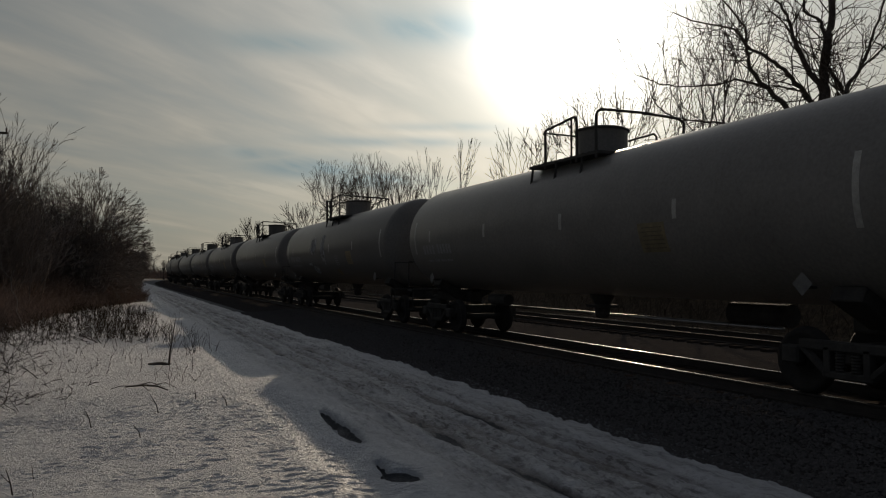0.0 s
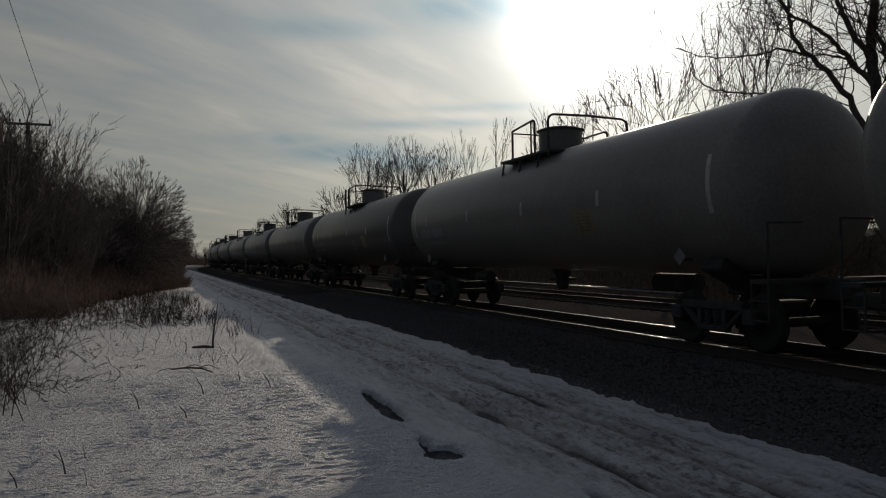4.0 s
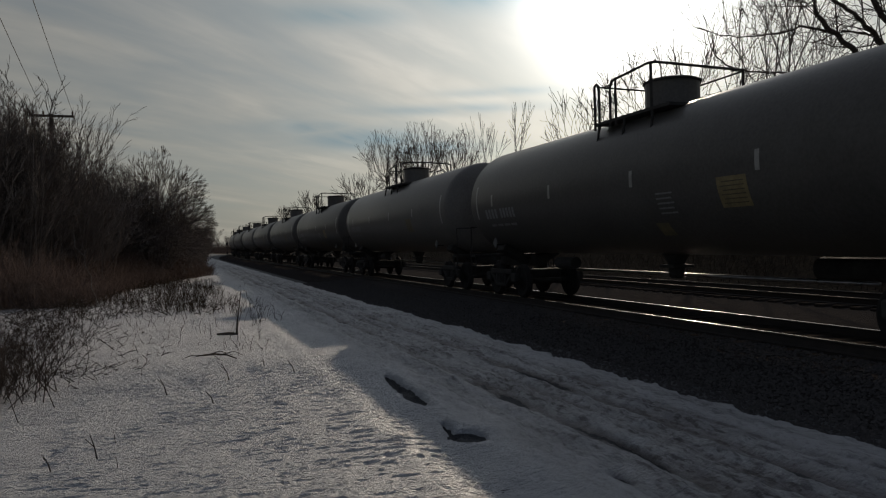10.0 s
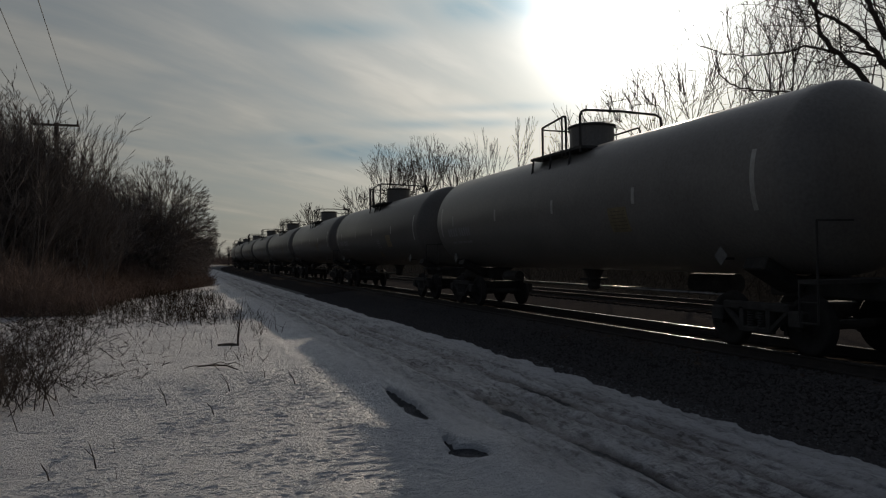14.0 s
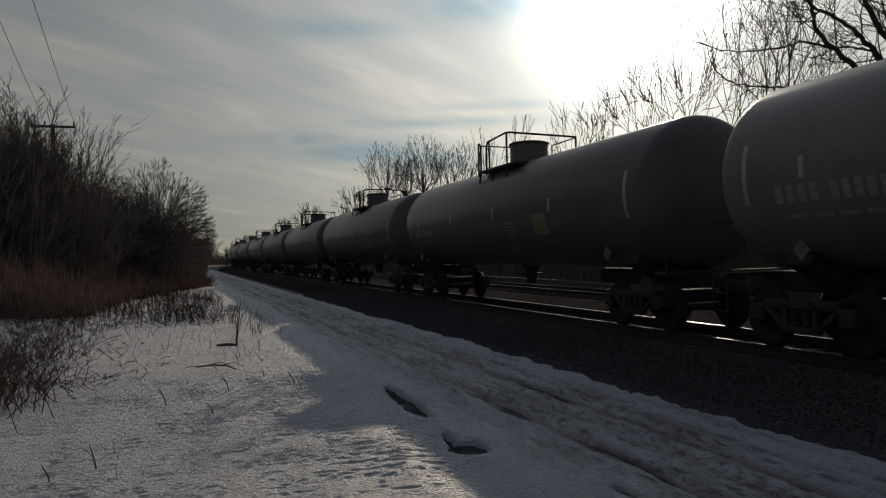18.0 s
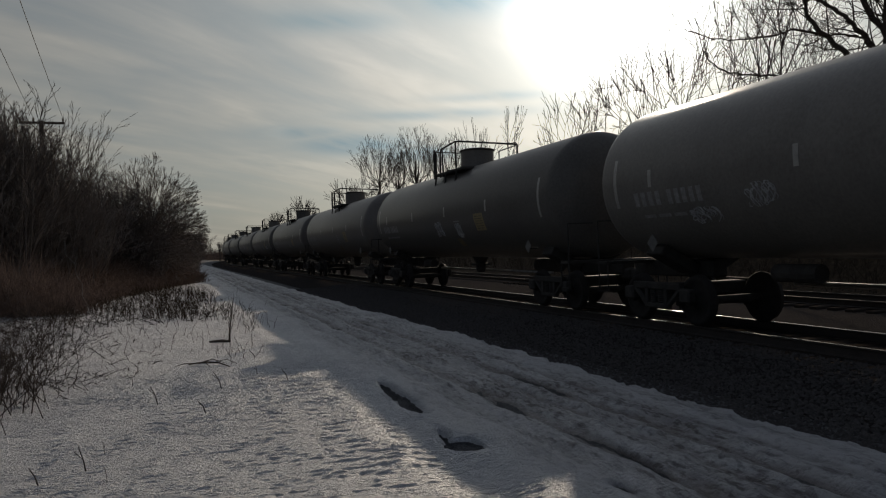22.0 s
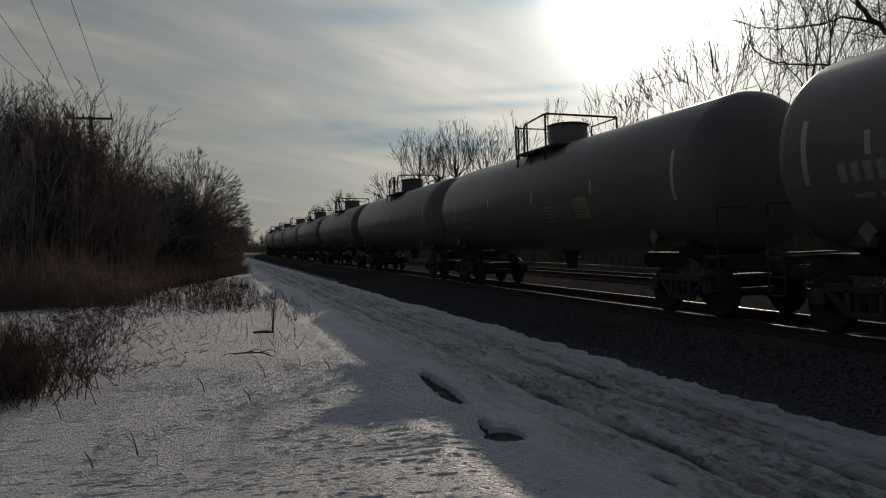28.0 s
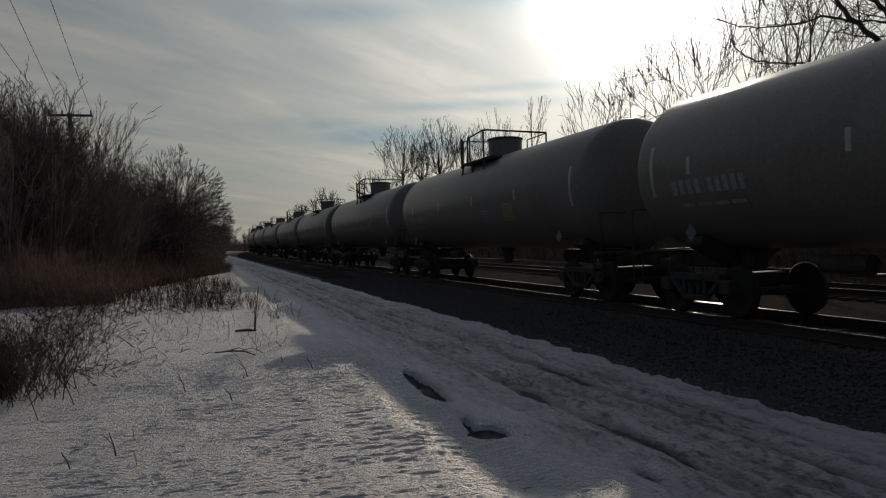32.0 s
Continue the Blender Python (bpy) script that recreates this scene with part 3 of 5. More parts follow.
def build_car(long_rail):
    car = thing("tank_car", "black railway tank car with a railed top platform", "tank car", "tank cars of the train")
    rings = []
    for k in range(9):
        a = math.pi / 2 * k / 8
        rings.append((-TANK_HALF + 0.62 * (1 - math.sin(a)), max(0.02, TANK_R * math.cos(a) ** 0.8 if k < 8 else 0.0), TANK_Z))
    rings = rings[::-1]
    body = rings + [(-y, r, z) for y, r, z in reversed(rings)]
    part("tank", lathe(bmesh.new(), body, "y", 64), M_TANK, car, "black painted steel tank shell", True)
    # fittings housing on top
    top = TANK_Z + TANK_R
    dome = part("fittings_housing", lathe(bmesh.new(), [(top - 0.12, 0.56, 0), (top + 0.52, 0.56, 0)], "z", 32), M_TANK, car, "round black steel fittings housing")
    lid = bmesh.new()
    lathe(lid, [(top + 0.52, 0.60, 0), (top + 0.56, 0.60, 0), (top + 0.60, 0.5, 0), (top + 0.62, 0.1, 0)], "z", 32)
    part("lid", lid, M_DARK, dome)
    # platform and railing
    w, floor_z, rail_z = 1.10, 4.10, 4.97
    for side in (-1, 1):
        bm = bmesh.new()
        box(bm, (side * 0.90, -0.1, floor_z), (0.45, 2.7, 0.06))
        for k in range(12):
            box(bm, (side * 0.90, -1.35 + k * 0.22, floor_z + 0.035), (0.45, 0.03, 0.02))
        part("walkway", bm, M_DARK, car, "grated steel walkway")
        for yy in (-0.9, 0.1, 1.1):
            part("walkway_bracket", rod(bmesh.new(), (side * 1.1, yy, floor_z), (side * 1.16, yy, 3.70), 0.03), M_DARK, car)
    def hoop(points, r=0.030):
        part("railing_hoop", bent(bmesh.new(), points, r), M_DARK, car)
    low = floor_z - 0.12
    if long_rail:
        # one rail that runs along the near walkway and turns across the tank
        ya, ym, yb = 1.28, 0.55, -0.85
        hoop([(-w, ya, low), (-w, ya, rail_z - 0.02), (-w, ya - 0.06, rail_z + 0.01), (-w, ya - 0.18, rail_z - 0.06), (-w, ya - 0.18, low)])
        hoop([(-w, ym + 0.1, low), (-w, ym + 0.1, rail_z - 0.16), (-w, ym, rail_z - 0.03), (-w, yb + 0.1, rail_z + 0.04), (-w + 0.1, yb, rail_z + 0.05), (w, yb, rail_z - 0.02), (w, yb, low)])
        part("railing_post", rod(bmesh.new(), (-w, ym - 0.12, low), (-w, ym - 0.12, rail_z), 0.026), M_DARK, car)
        part("railing_post", rod(bmesh.new(), (-w, yb, low), (-w, yb, rail_z), 0.03), M_DARK, car)
        part("middle_rail", rod(bmesh.new(), (-w, ya - 0.1, rail_z - 0.05), (w, ya - 0.1, rail_z - 0.1), 0.02), M_DARK, car)
        hoop([(w, yb, rail_z - 0.04), (w, yb + 1.5, rail_z - 0.06), (w, yb + 1.5, low)], 0.022)
    else:
        # short hoops along the sides and one arch across
        ya, ym, yb = 0.57, -0.68, -1.37
        hoop([(-w, ya, low), (-w, ya, rail_z - 0.12), (-w, ym + 0.12, rail_z - 0.02), (-w, ym + 0.03, rail_z - 0.05), (-w, ym, rail_z - 0.14), (-w, ym, low)])
        part("railing_post", rod(bmesh.new(), (-w, ym + 0.2, low), (-w, ym + 0.2, rail_z - 0.03), 0.022), M_DARK, car)
        part("middle_rail", rod(bmesh.new(), (-w, ya, rail_z - 0.17), (w, ya, rail_z - 0.2), 0.02), M_DARK, car)
        hoop([(-w, yb, low), (-w, yb, rail_z - 0.14), (-w + 0.04, yb, rail_z - 0.05), (-w + 0.14, yb, rail_z), (0, yb, rail_z + 0.01), (w - 0.15, yb, rail_z - 0.03), (w, yb, rail_z - 0.10), (w, yb, low)])
        hoop([(w, 0.9, low), (w, 0.9, rail_z - 0.2), (w, -0.40, rail_z - 0.18), (w, -0.49, rail_z - 0.26), (w, -0.49, low)], 0.026)
    # reflective strips, placards and lettering
    for side in (-1, 1):
        for yy in (6.3, 2.8, -0.7, -4.15):
            part("reflective_strip", skin(yy - 0.05, yy + 0.05, 2.58, 2.90, side), M_STRIPE, car)
        for yy in (-7.45, 7.45):
            part("reflective_strip", skin(yy - 0.05, yy + 0.05, 2.25, 3.2, side, rows=6), M_STRIPE, car)
        for yy in (-6.5, 6.5):
            bm = box(bmesh.new(), (0, 0, 0), (0.01, 0.23, 0.23), pose(0, 0, 0, 45, 0, 0))
            bmesh.ops.translate(bm, verts=bm.verts, vec=(side * 1.36, yy * side * -1, 1.55))
            holder = part("placard", bm, M_PLACARD, car, "pale diamond placard")
            part("placard_bracket", rod(bmesh.new(), (side * 1.1, yy * side * -1, 1.5), (side * 1.354, yy * side * -1, 1.5), 0.02), M_DARK, holder)
        bars, at = [], 4.9
        for k in range(9):
            wide = (0.17, 0.17, 0.17, 0.17, 0.15, 0.15, 0.15, 0.15, 0.15)[k]
            if k == 4:
                at += 0.14
            y = 11.75 - at
            bars.append(skin(side * (y - wide * 0.8) * -1, side * y * -1, 2.24, 2.50, side, rows=2))
            at += wide + 0.05
        part("lettering", join(bars[:4]), M_MARK, car, "faded pale row of lettering bars")
        part("lettering", join(bars[4:]), M_MARK, car, "faded pale row of lettering bars")
        bars = [skin(side * -(6.7 - k * 0.45), side * -(6.35 - k * 0.45), 2.02, 2.08, side, rows=1) for k in range(4)]
        part("small_lettering", join(bars), M_MARK, car, "faded thin row of small lettering")
        a, b = (-3.88, -3.18) if side < 0 else (3.18, 3.88)
        panel = part("notice_panel", skin(a, b, 2.05, 2.55, side), M_YELLOW if long_rail else M_TAN, car, "dirty yellow painted notice panel" if long_rail else "grimy tan notice panel")
        for k in range(6 if side < 0 else 0):
            part("text_bar", skin(a + 0.07, b - 0.07 - 0.05 * (k % 2), 2.11 + 0.07 * k, 2.125 + 0.07 * k, side, 0.008, 1), M_BARS, panel)
        if long_rail:
            a, b = (-1.95, -1.45) if side < 0 else (1.45, 1.95)
            bars = [skin(a + 0.05 * (k % 2), b, 2.02 + 0.09 * k, 2.05 + 0.09 * k, side, 0.005, 1) for k in range(5)]
            part("small_lettering", join(bars), M_MARK, car, "faded block of small lettering")
            a, b = (-1.5, -1.1) if side < 0 else (1.1, 1.5)
            part("notice_plate", skin(a, b, 1.62, 1.86, side, rows=2), M_TAN, car, "small grimy tan plate")
    # underframe
    for e in (-1, 1):
        bm = bmesh.new()
        box(bm, (0, e * 7.6, 1.02), (0.36, 2.6, 0.34), bevel=0.03)
        part("stub_sill", bm, M_DARK, car)
        bm = bmesh.new()
        for s in (-1, 1):
            box(bm, (s * 0.62, e * 6.9, 1.22), (0.9, 0.5, 0.22), pose(0, 0, 0, 0, -s * 28, 0), 0.02)
        part("tank_saddle", bm, M_DARK, car)
        part("end_platform", box(bmesh.new(), (0, e * 8.35, 1.16), (2.7, 0.36, 0.06)), M_DARK, car)
        part("coupler", box(bmesh.new(), (0, e * 8.95, 0.86), (0.26, 0.42, 0.26), bevel=0.05), M_DARK, car)
        for s in (-1, 1):
            bm = bmesh.new()
            bent(bm, [(s * 1.32, e * 8.5, 0.55), (s * 1.32, e * 8.5, 2.05), (s * 0.7, e * 8.55, 2.05)], 0.018, 5)
            bent(bm, [(s * 1.32, e * 8.15, 0.55), (s * 1.32, e * 8.15, 1.20)], 0.018, 5)
            for k in range(3):
                rod(bm, (s * 1.32, e * 8.5, 0.56 + 0.3 * k), (s * 1.32, e * 8.15, 0.56 + 0.3 * k), 0.016, 5)
            part("end_ladder", bm, M_DARK, car)
        build_truck(car, e * 6.9)
    part("bottom_outlet", join([lathe(bmesh.new(), [(0.72, 0.12, 0), (0.8, 0.16, 0), (1.05, 0.18, 0), (1.3, 0.32, 0)], "z", 16), box(bmesh.new(), (0, 0, 0.98), (0.5, 0.5, 0.06))]), M_DARK, car)
    part("air_reservoir", rod(bmesh.new(), (0.55, -4.6, 0.98), (0.55, -3.3, 0.98), 0.2, 14), M_DARK, car)
    part("brake_pipe", rod(bmesh.new(), (0.25, -4.7, 0.78), (0.25, 4.7, 0.78), 0.04, 14), M_PIPE, car, "rubbed bare steel brake pipe", True)
    part("brake_cylinder", rod(bmesh.new(), (-0.5, 3.4, 1.0), (-0.5, 4.3, 1.0), 0.15, 12), M_DARK, car)
    return car


# ---- bare trees and brush ----
def tubes(polys, sides, name, mat):
    """One mesh of thin tapering tubes: each line is a list of (point, radius)."""
    verts, faces = [], []
    ang = [2 * math.pi * k / sides for k in range(sides)]
    cs = [(math.cos(a), math.sin(a)) for a in ang]
    for poly in polys:
        base = len(verts)
        d = poly[-1][0] - poly[0][0]
        if d.length < 1e-6:
            continue
        d.normalize()
        u = d.orthogonal().normalized()
        w = d.cross(u)
        for p, r in poly:
            for c, s in cs:
                verts.append(p + (u * c + w * s) * r)
        for i in range(len(poly) - 1):
            for k in range(sides):
                a, b = base + i * sides + k, base + i * sides + (k + 1) % sides
                faces.append((a, b, b + sides, a + sides))
    return mesh_from(name, verts, faces, mat)


def grow(rng, start, way, length, radius, depth, out, spec, level=0):
    """A limb and its side shoots."""
    n = 5 if level < 2 else 3
    p, d, line = start.copy(), way.normalized(), []
    line.append((p.copy(), radius))
    tip = radius * (0.22 if level == 0 else 0.35)
    for i in range(n):
        d = d + Vector((rng.gauss(0, 1), rng.gauss(0, 1), rng.gauss(0, 1))) * spec["bend"] + Vector((0, 0, spec["rise"] * (1 if level else 0.3)))
        d.normalize()
        p = p + d * (length / n)
        line.append((p.copy(), radius + (tip - radius) * (i + 1) / n))
    out[level].append(line)
    if level >= depth:
        return
    count = spec["shoots"][level]
    for k in range(count):
        f = spec["from"][level] + (1 - spec["from"][level]) * (k + rng.random() * 0.7) / count
        i = min(n - 1, int(f * n))
        a, b = line[i], line[i + 1]
        q = a[0].lerp(b[0], f * n - i)
        r = a[1] + (b[1] - a[1]) * (f * n - i)
        seg = (b[0] - a[0]).normalized()
        side = seg.orthogonal().normalized()
        side.rotate(Matrix.Rotation(rng.random() * 6.283, 3, seg))
        ang = radians(rng.uniform(*spec["angle"]))
        nd = seg * math.cos(ang) + side * math.sin(ang)
        grow(rng, q, nd, length * rng.uniform(*spec["shorter"]) * (1.15 - 0.45 * f), max(spec["least"], r * spec["thin"]), depth, out, spec, level + 1)


BRUSH = dict(bend=0.13, rise=0.08, shoots=(9, 6, 4), angle=(14, 42), shorter=(0.34, 0.55), thin=0.58, least=0.013)
BRUSH["from"] = (0.15, 0.1, 0.1)


def tree_thing(seed, stems, spec, depth, label, name="tree", category="tree", mats=None):
    """stems: (foot x, foot y, lean x, lean y, length, radius)."""
    rng = random.Random(seed)
    out = [[] for _ in range(depth + 1)]
    for x, y, lx, ly, length, r in stems:
        grow(rng, Vector((x, y, -0.1)), Vector((lx, ly, 1)), length, r, depth, out, spec)
    mats = mats or (M_BARK, M_TWIG)
    ob = thing(name, label, category)
    for line in out[0]:
        new("trunk", tubes([line], 7, "trunk", mats[0])).parent = ob
    new("crown", tubes([l for lev in out[1:] for l in lev], 3, "crown", mats[1])).parent = ob
    return ob


def ground_at(x, y):
    return height(x, y)


def put_copies(first, places, group):
    """places: (x, y, turn, size); the first thing takes the first place."""
    first["group"] = group
    for i, (x, y, turn, size) in enumerate(places):
        m = pose(x, y, ground_at(x, y), 0, 0, turn)
        if i == 0:
            first.scale = (size,) * 3
            first.matrix_basis = m @ Matrix.Diagonal((size, size, size, 1))
        else:
            ob = copy_thing(first, m)
            ob.scale = (size,) * 3


def fork(rng, start, way, length, radius, depth, out, spec, level=0):
    """A limb that splits at its end, with a few side twigs."""
    p, d, line = start.copy(), way.normalized(), [(start.copy(), radius)]
    tip = max(spec["least"], radius * 0.72)
    for i in range(3):
        d = (d + Vector((rng.gauss(0, 1), rng.gauss(0, 1), rng.gauss(0, 1))) * spec["bend"] + Vector((0, 0, spec["rise"]))).normalized()
        p = p + d * (length / 3)
        line.append((p.copy(), radius + (tip - radius) * (i + 1) / 3))
    out[level].append(line)
    if level >= depth:
        return

    def branch(q, ang, turn, size, r, deep):
        aside = d.orthogonal().normalized()
        aside.rotate(Matrix.Rotation(turn, 3, d))
        fork(rng, q, d * math.cos(ang) + aside * math.sin(ang), size, max(spec["least"], r), depth, out, spec, deep)
    if level >= 1:
        for k in range(spec["side"]):
            a, b = line[rng.randrange(3)][0], line[3][0]
            branch(a.lerp(b, rng.random()), radians(rng.uniform(24, 52)), rng.random() * 6.283, length * rng.uniform(0.4, 0.75), tip * 0.55, max(depth - 1, level + 1))
    kids = 3 if rng.random() < spec["three"] else 2
    turn = rng.random() * 6.283
    for k in range(kids):
        ang = radians(rng.uniform(*spec["split"])) * (0.5 if k == 0 else 1.0)
        branch(p, ang, turn + k * 6.283 / kids + rng.gauss(0, 0.35), length * rng.uniform(*spec["shorter"]), tip * (0.9 if k == 0 else 0.72), level + 1)


VASE = dict(bend=0.055, rise=0.014, split=(16, 34), shorter=(0.76, 0.94), three=0.5, side=1, least=0.018)
OPEN = dict(bend=0.085, rise=0.03, split=(18, 38), shorter=(0.74, 0.95), three=0.35, side=1, least=0.009)
SLIM = dict(bend=0.07, rise=0.02, split=(12, 26), shorter=(0.78, 0.95), three=0.2, side=1, least=0.014)


def forked_tree(seed, x, y, tall, wide, spec, depth, radius, label, group, least=0.75):
    """A bare tree at (x, y) with its top at the given height and about the given crown width."""
    rng = random.Random(seed)
    out = [[] for _ in range(depth + 1)]
    fork(rng, Vector((0, 0, -0.2)), Vector((rng.gauss(0, 0.04), rng.gauss(0, 0.04), 1)), 4.0, radius, depth, out, spec)
    points = [p for lev in out for line in lev for p, r in line]
    top = max(p.z for p in points)
    half = sorted(math.hypot(p.x, p.y) for p in points)[int(len(points) * 0.97)]
    up = (tall - ground_at(x, y)) / top * 1.06
    across = min(1.2 * up, max(least * up, wide / 2 / half))
    for lev in out:
        for line in lev:
            for i, (p, r) in enumerate(line):
                line[i] = (Vector((p.x * across, p.y * across, p.z * up)), r)
    ob = tagged(thing("tree", label, "tree", group, pose(x, y, ground_at(x, y))), label)
    new("trunk", tubes(out[0], 8, "trunk", M_BARK)).parent = ob
    for line in out[1]:
        new("limb", tubes([line], 6, "limb", M_BARK)).parent = ob
    new("crown", tubes([l for lev in out[2:] for l in lev], 3, "crown", M_BARK)).parent = ob
    return ob


def fan_tree(seed, x, y, tall, wide, deep, count, least, label, group):
    """A bare tree whose limbs fan out from the trunk into an even dome, wide across and deep from top to foot."""
    rng = random.Random(seed)
    z = ground_at(x, y)
    top, out = tall - z, [[] for _ in range(6)]
    spec = dict(bend=0.07, rise=0.035, split=(12, 28), shorter=(0.66, 0.88), three=0.4, side=0, least=least)
    split = top - 1.2 * deep
    trunk = [(Vector((0, 0, -0.2)), 0.2), (Vector((rng.gauss(0, 0.1), rng.gauss(0, 0.1), 0.5 * split)), 0.17), (Vector((0, 0, split)), 0.14), (Vector((rng.gauss(0, 0.2), rng.gauss(0, 0.2), top - 0.5 * deep)), 0.06)]
    for i in range(count):
        up, turn = 1 - 1.25 * (i + 0.5) / count, i * 2.39996
        flat = math.sqrt(1 - up * up)
        out_way = Vector((flat * math.cos(turn), flat * math.sin(turn), 0))
        tip = (out_way * wide / 2 + Vector((0, 0, top - 0.55 * deep + 0.5 * deep * up))).lerp(Vector((0, 0, top - 0.6 * deep)), rng.uniform(0.0, 0.2))
        foot = Vector((0, 0, split + rng.random() * 0.45 * deep))
        if foot.z > tip.z - 0.3:
            foot.z = max(split - 0.4, tip.z - 0.9)
        mid = foot.lerp(tip, 0.5) + out_way * 0.09 * wide + Vector((rng.gauss(0, 0.12), rng.gauss(0, 0.12), -0.05 * deep))
        out[1].append([(foot, 0.04), (mid, 0.026), (tip, max(least, 0.014))])
        way = (tip - mid).normalized() + Vector((0, 0, 0.35))
        for k in range(3):
            fork(rng, mid.lerp(tip, 0.1 + 0.38 * k), way + Vector((rng.gauss(0, 0.3), rng.gauss(0, 0.3), rng.gauss(0, 0.2))), 0.085 * (wide + deep), least * 1.3, 4, out, spec, 2)
    ob = thing("tree", label, "tree", group, pose(x, y, z))
    new("trunk", tubes([trunk], 8, "trunk", M_BARK)).parent = ob
    for line in out[1]:
        new("limb", tubes([line], 5, "limb", M_BARK)).parent = ob
    new("crown", tubes([l for lev in out[2:] for l in lev], 3, "crown", M_BARK)).parent = ob


def shaped_tree(seed, x, y, limbs, side, label, twig=0.007):
    """A big tree from bent limbs; limbs: (first radius, last radius, [(aside, up), ...]) in the plane of side."""
    rng = random.Random(seed)
    out = [[] for _ in range(5)]
    spec = dict(OPEN, rise=0.015, bend=0.12, split=(20, 46), shorter=(0.62, 0.88), least=twig)
    for r0, r1, marks in limbs:
        pts = [side * s + Vector((rng.gauss(0, 0.2), rng.gauss(0, 0.2), z)) for s, z in marks]
        line, n = [], 5 * (len(pts) - 1)
        for i in range(n + 1):
            k = min(len(pts) - 2, i // 5)
            f = (i - 5 * k) / 5
            a, b, c, d = pts[max(0, k - 1)], pts[k], pts[k + 1], pts[min(len(pts) - 1, k + 2)]
            p = 0.5 * (2 * b + (c - a) * f + (2 * a - 5 * b + 4 * c - d) * f * f + (3 * b - a - 3 * c + d) * f ** 3)
            p = p + Vector((rng.gauss(0, 1), rng.gauss(0, 1), rng.gauss(0, 1))) * 0.03
            line.append((p, r0 + (r1 - r0) * (i / n) ** 0.8))
        out[0].append(line)
        for i in range(1, n + 1):
            p, r = line[i]
            if p.z < 7.0 or rng.random() < 0.3:
                continue
            way = (line[i][0] - line[i - 1][0]).normalized()
            aside = way.orthogonal().normalized()
            aside.rotate(Matrix.Rotation(rng.random() * 6.283, 3, way))
            a = radians(rng.uniform(30, 70))
            fork(rng, p, way * math.cos(a) + aside * math.sin(a), rng.uniform(0.8, 1.5), min(0.034, max(0.014, r * 0.45)), 3, out, spec, 1)
    ob = thing("tree", label, "tree", "bare trees behind the track", pose(x, y, -0.1))
    for line in out[0]:
        new("limb" if line is not out[0][0] else "trunk", tubes([line], 8, "limb", M_BARK)).parent = ob
    new("crown", tubes([l for lev in out[1:] for l in lev], 3, "crown", M_BARK)).parent = ob
    return ob


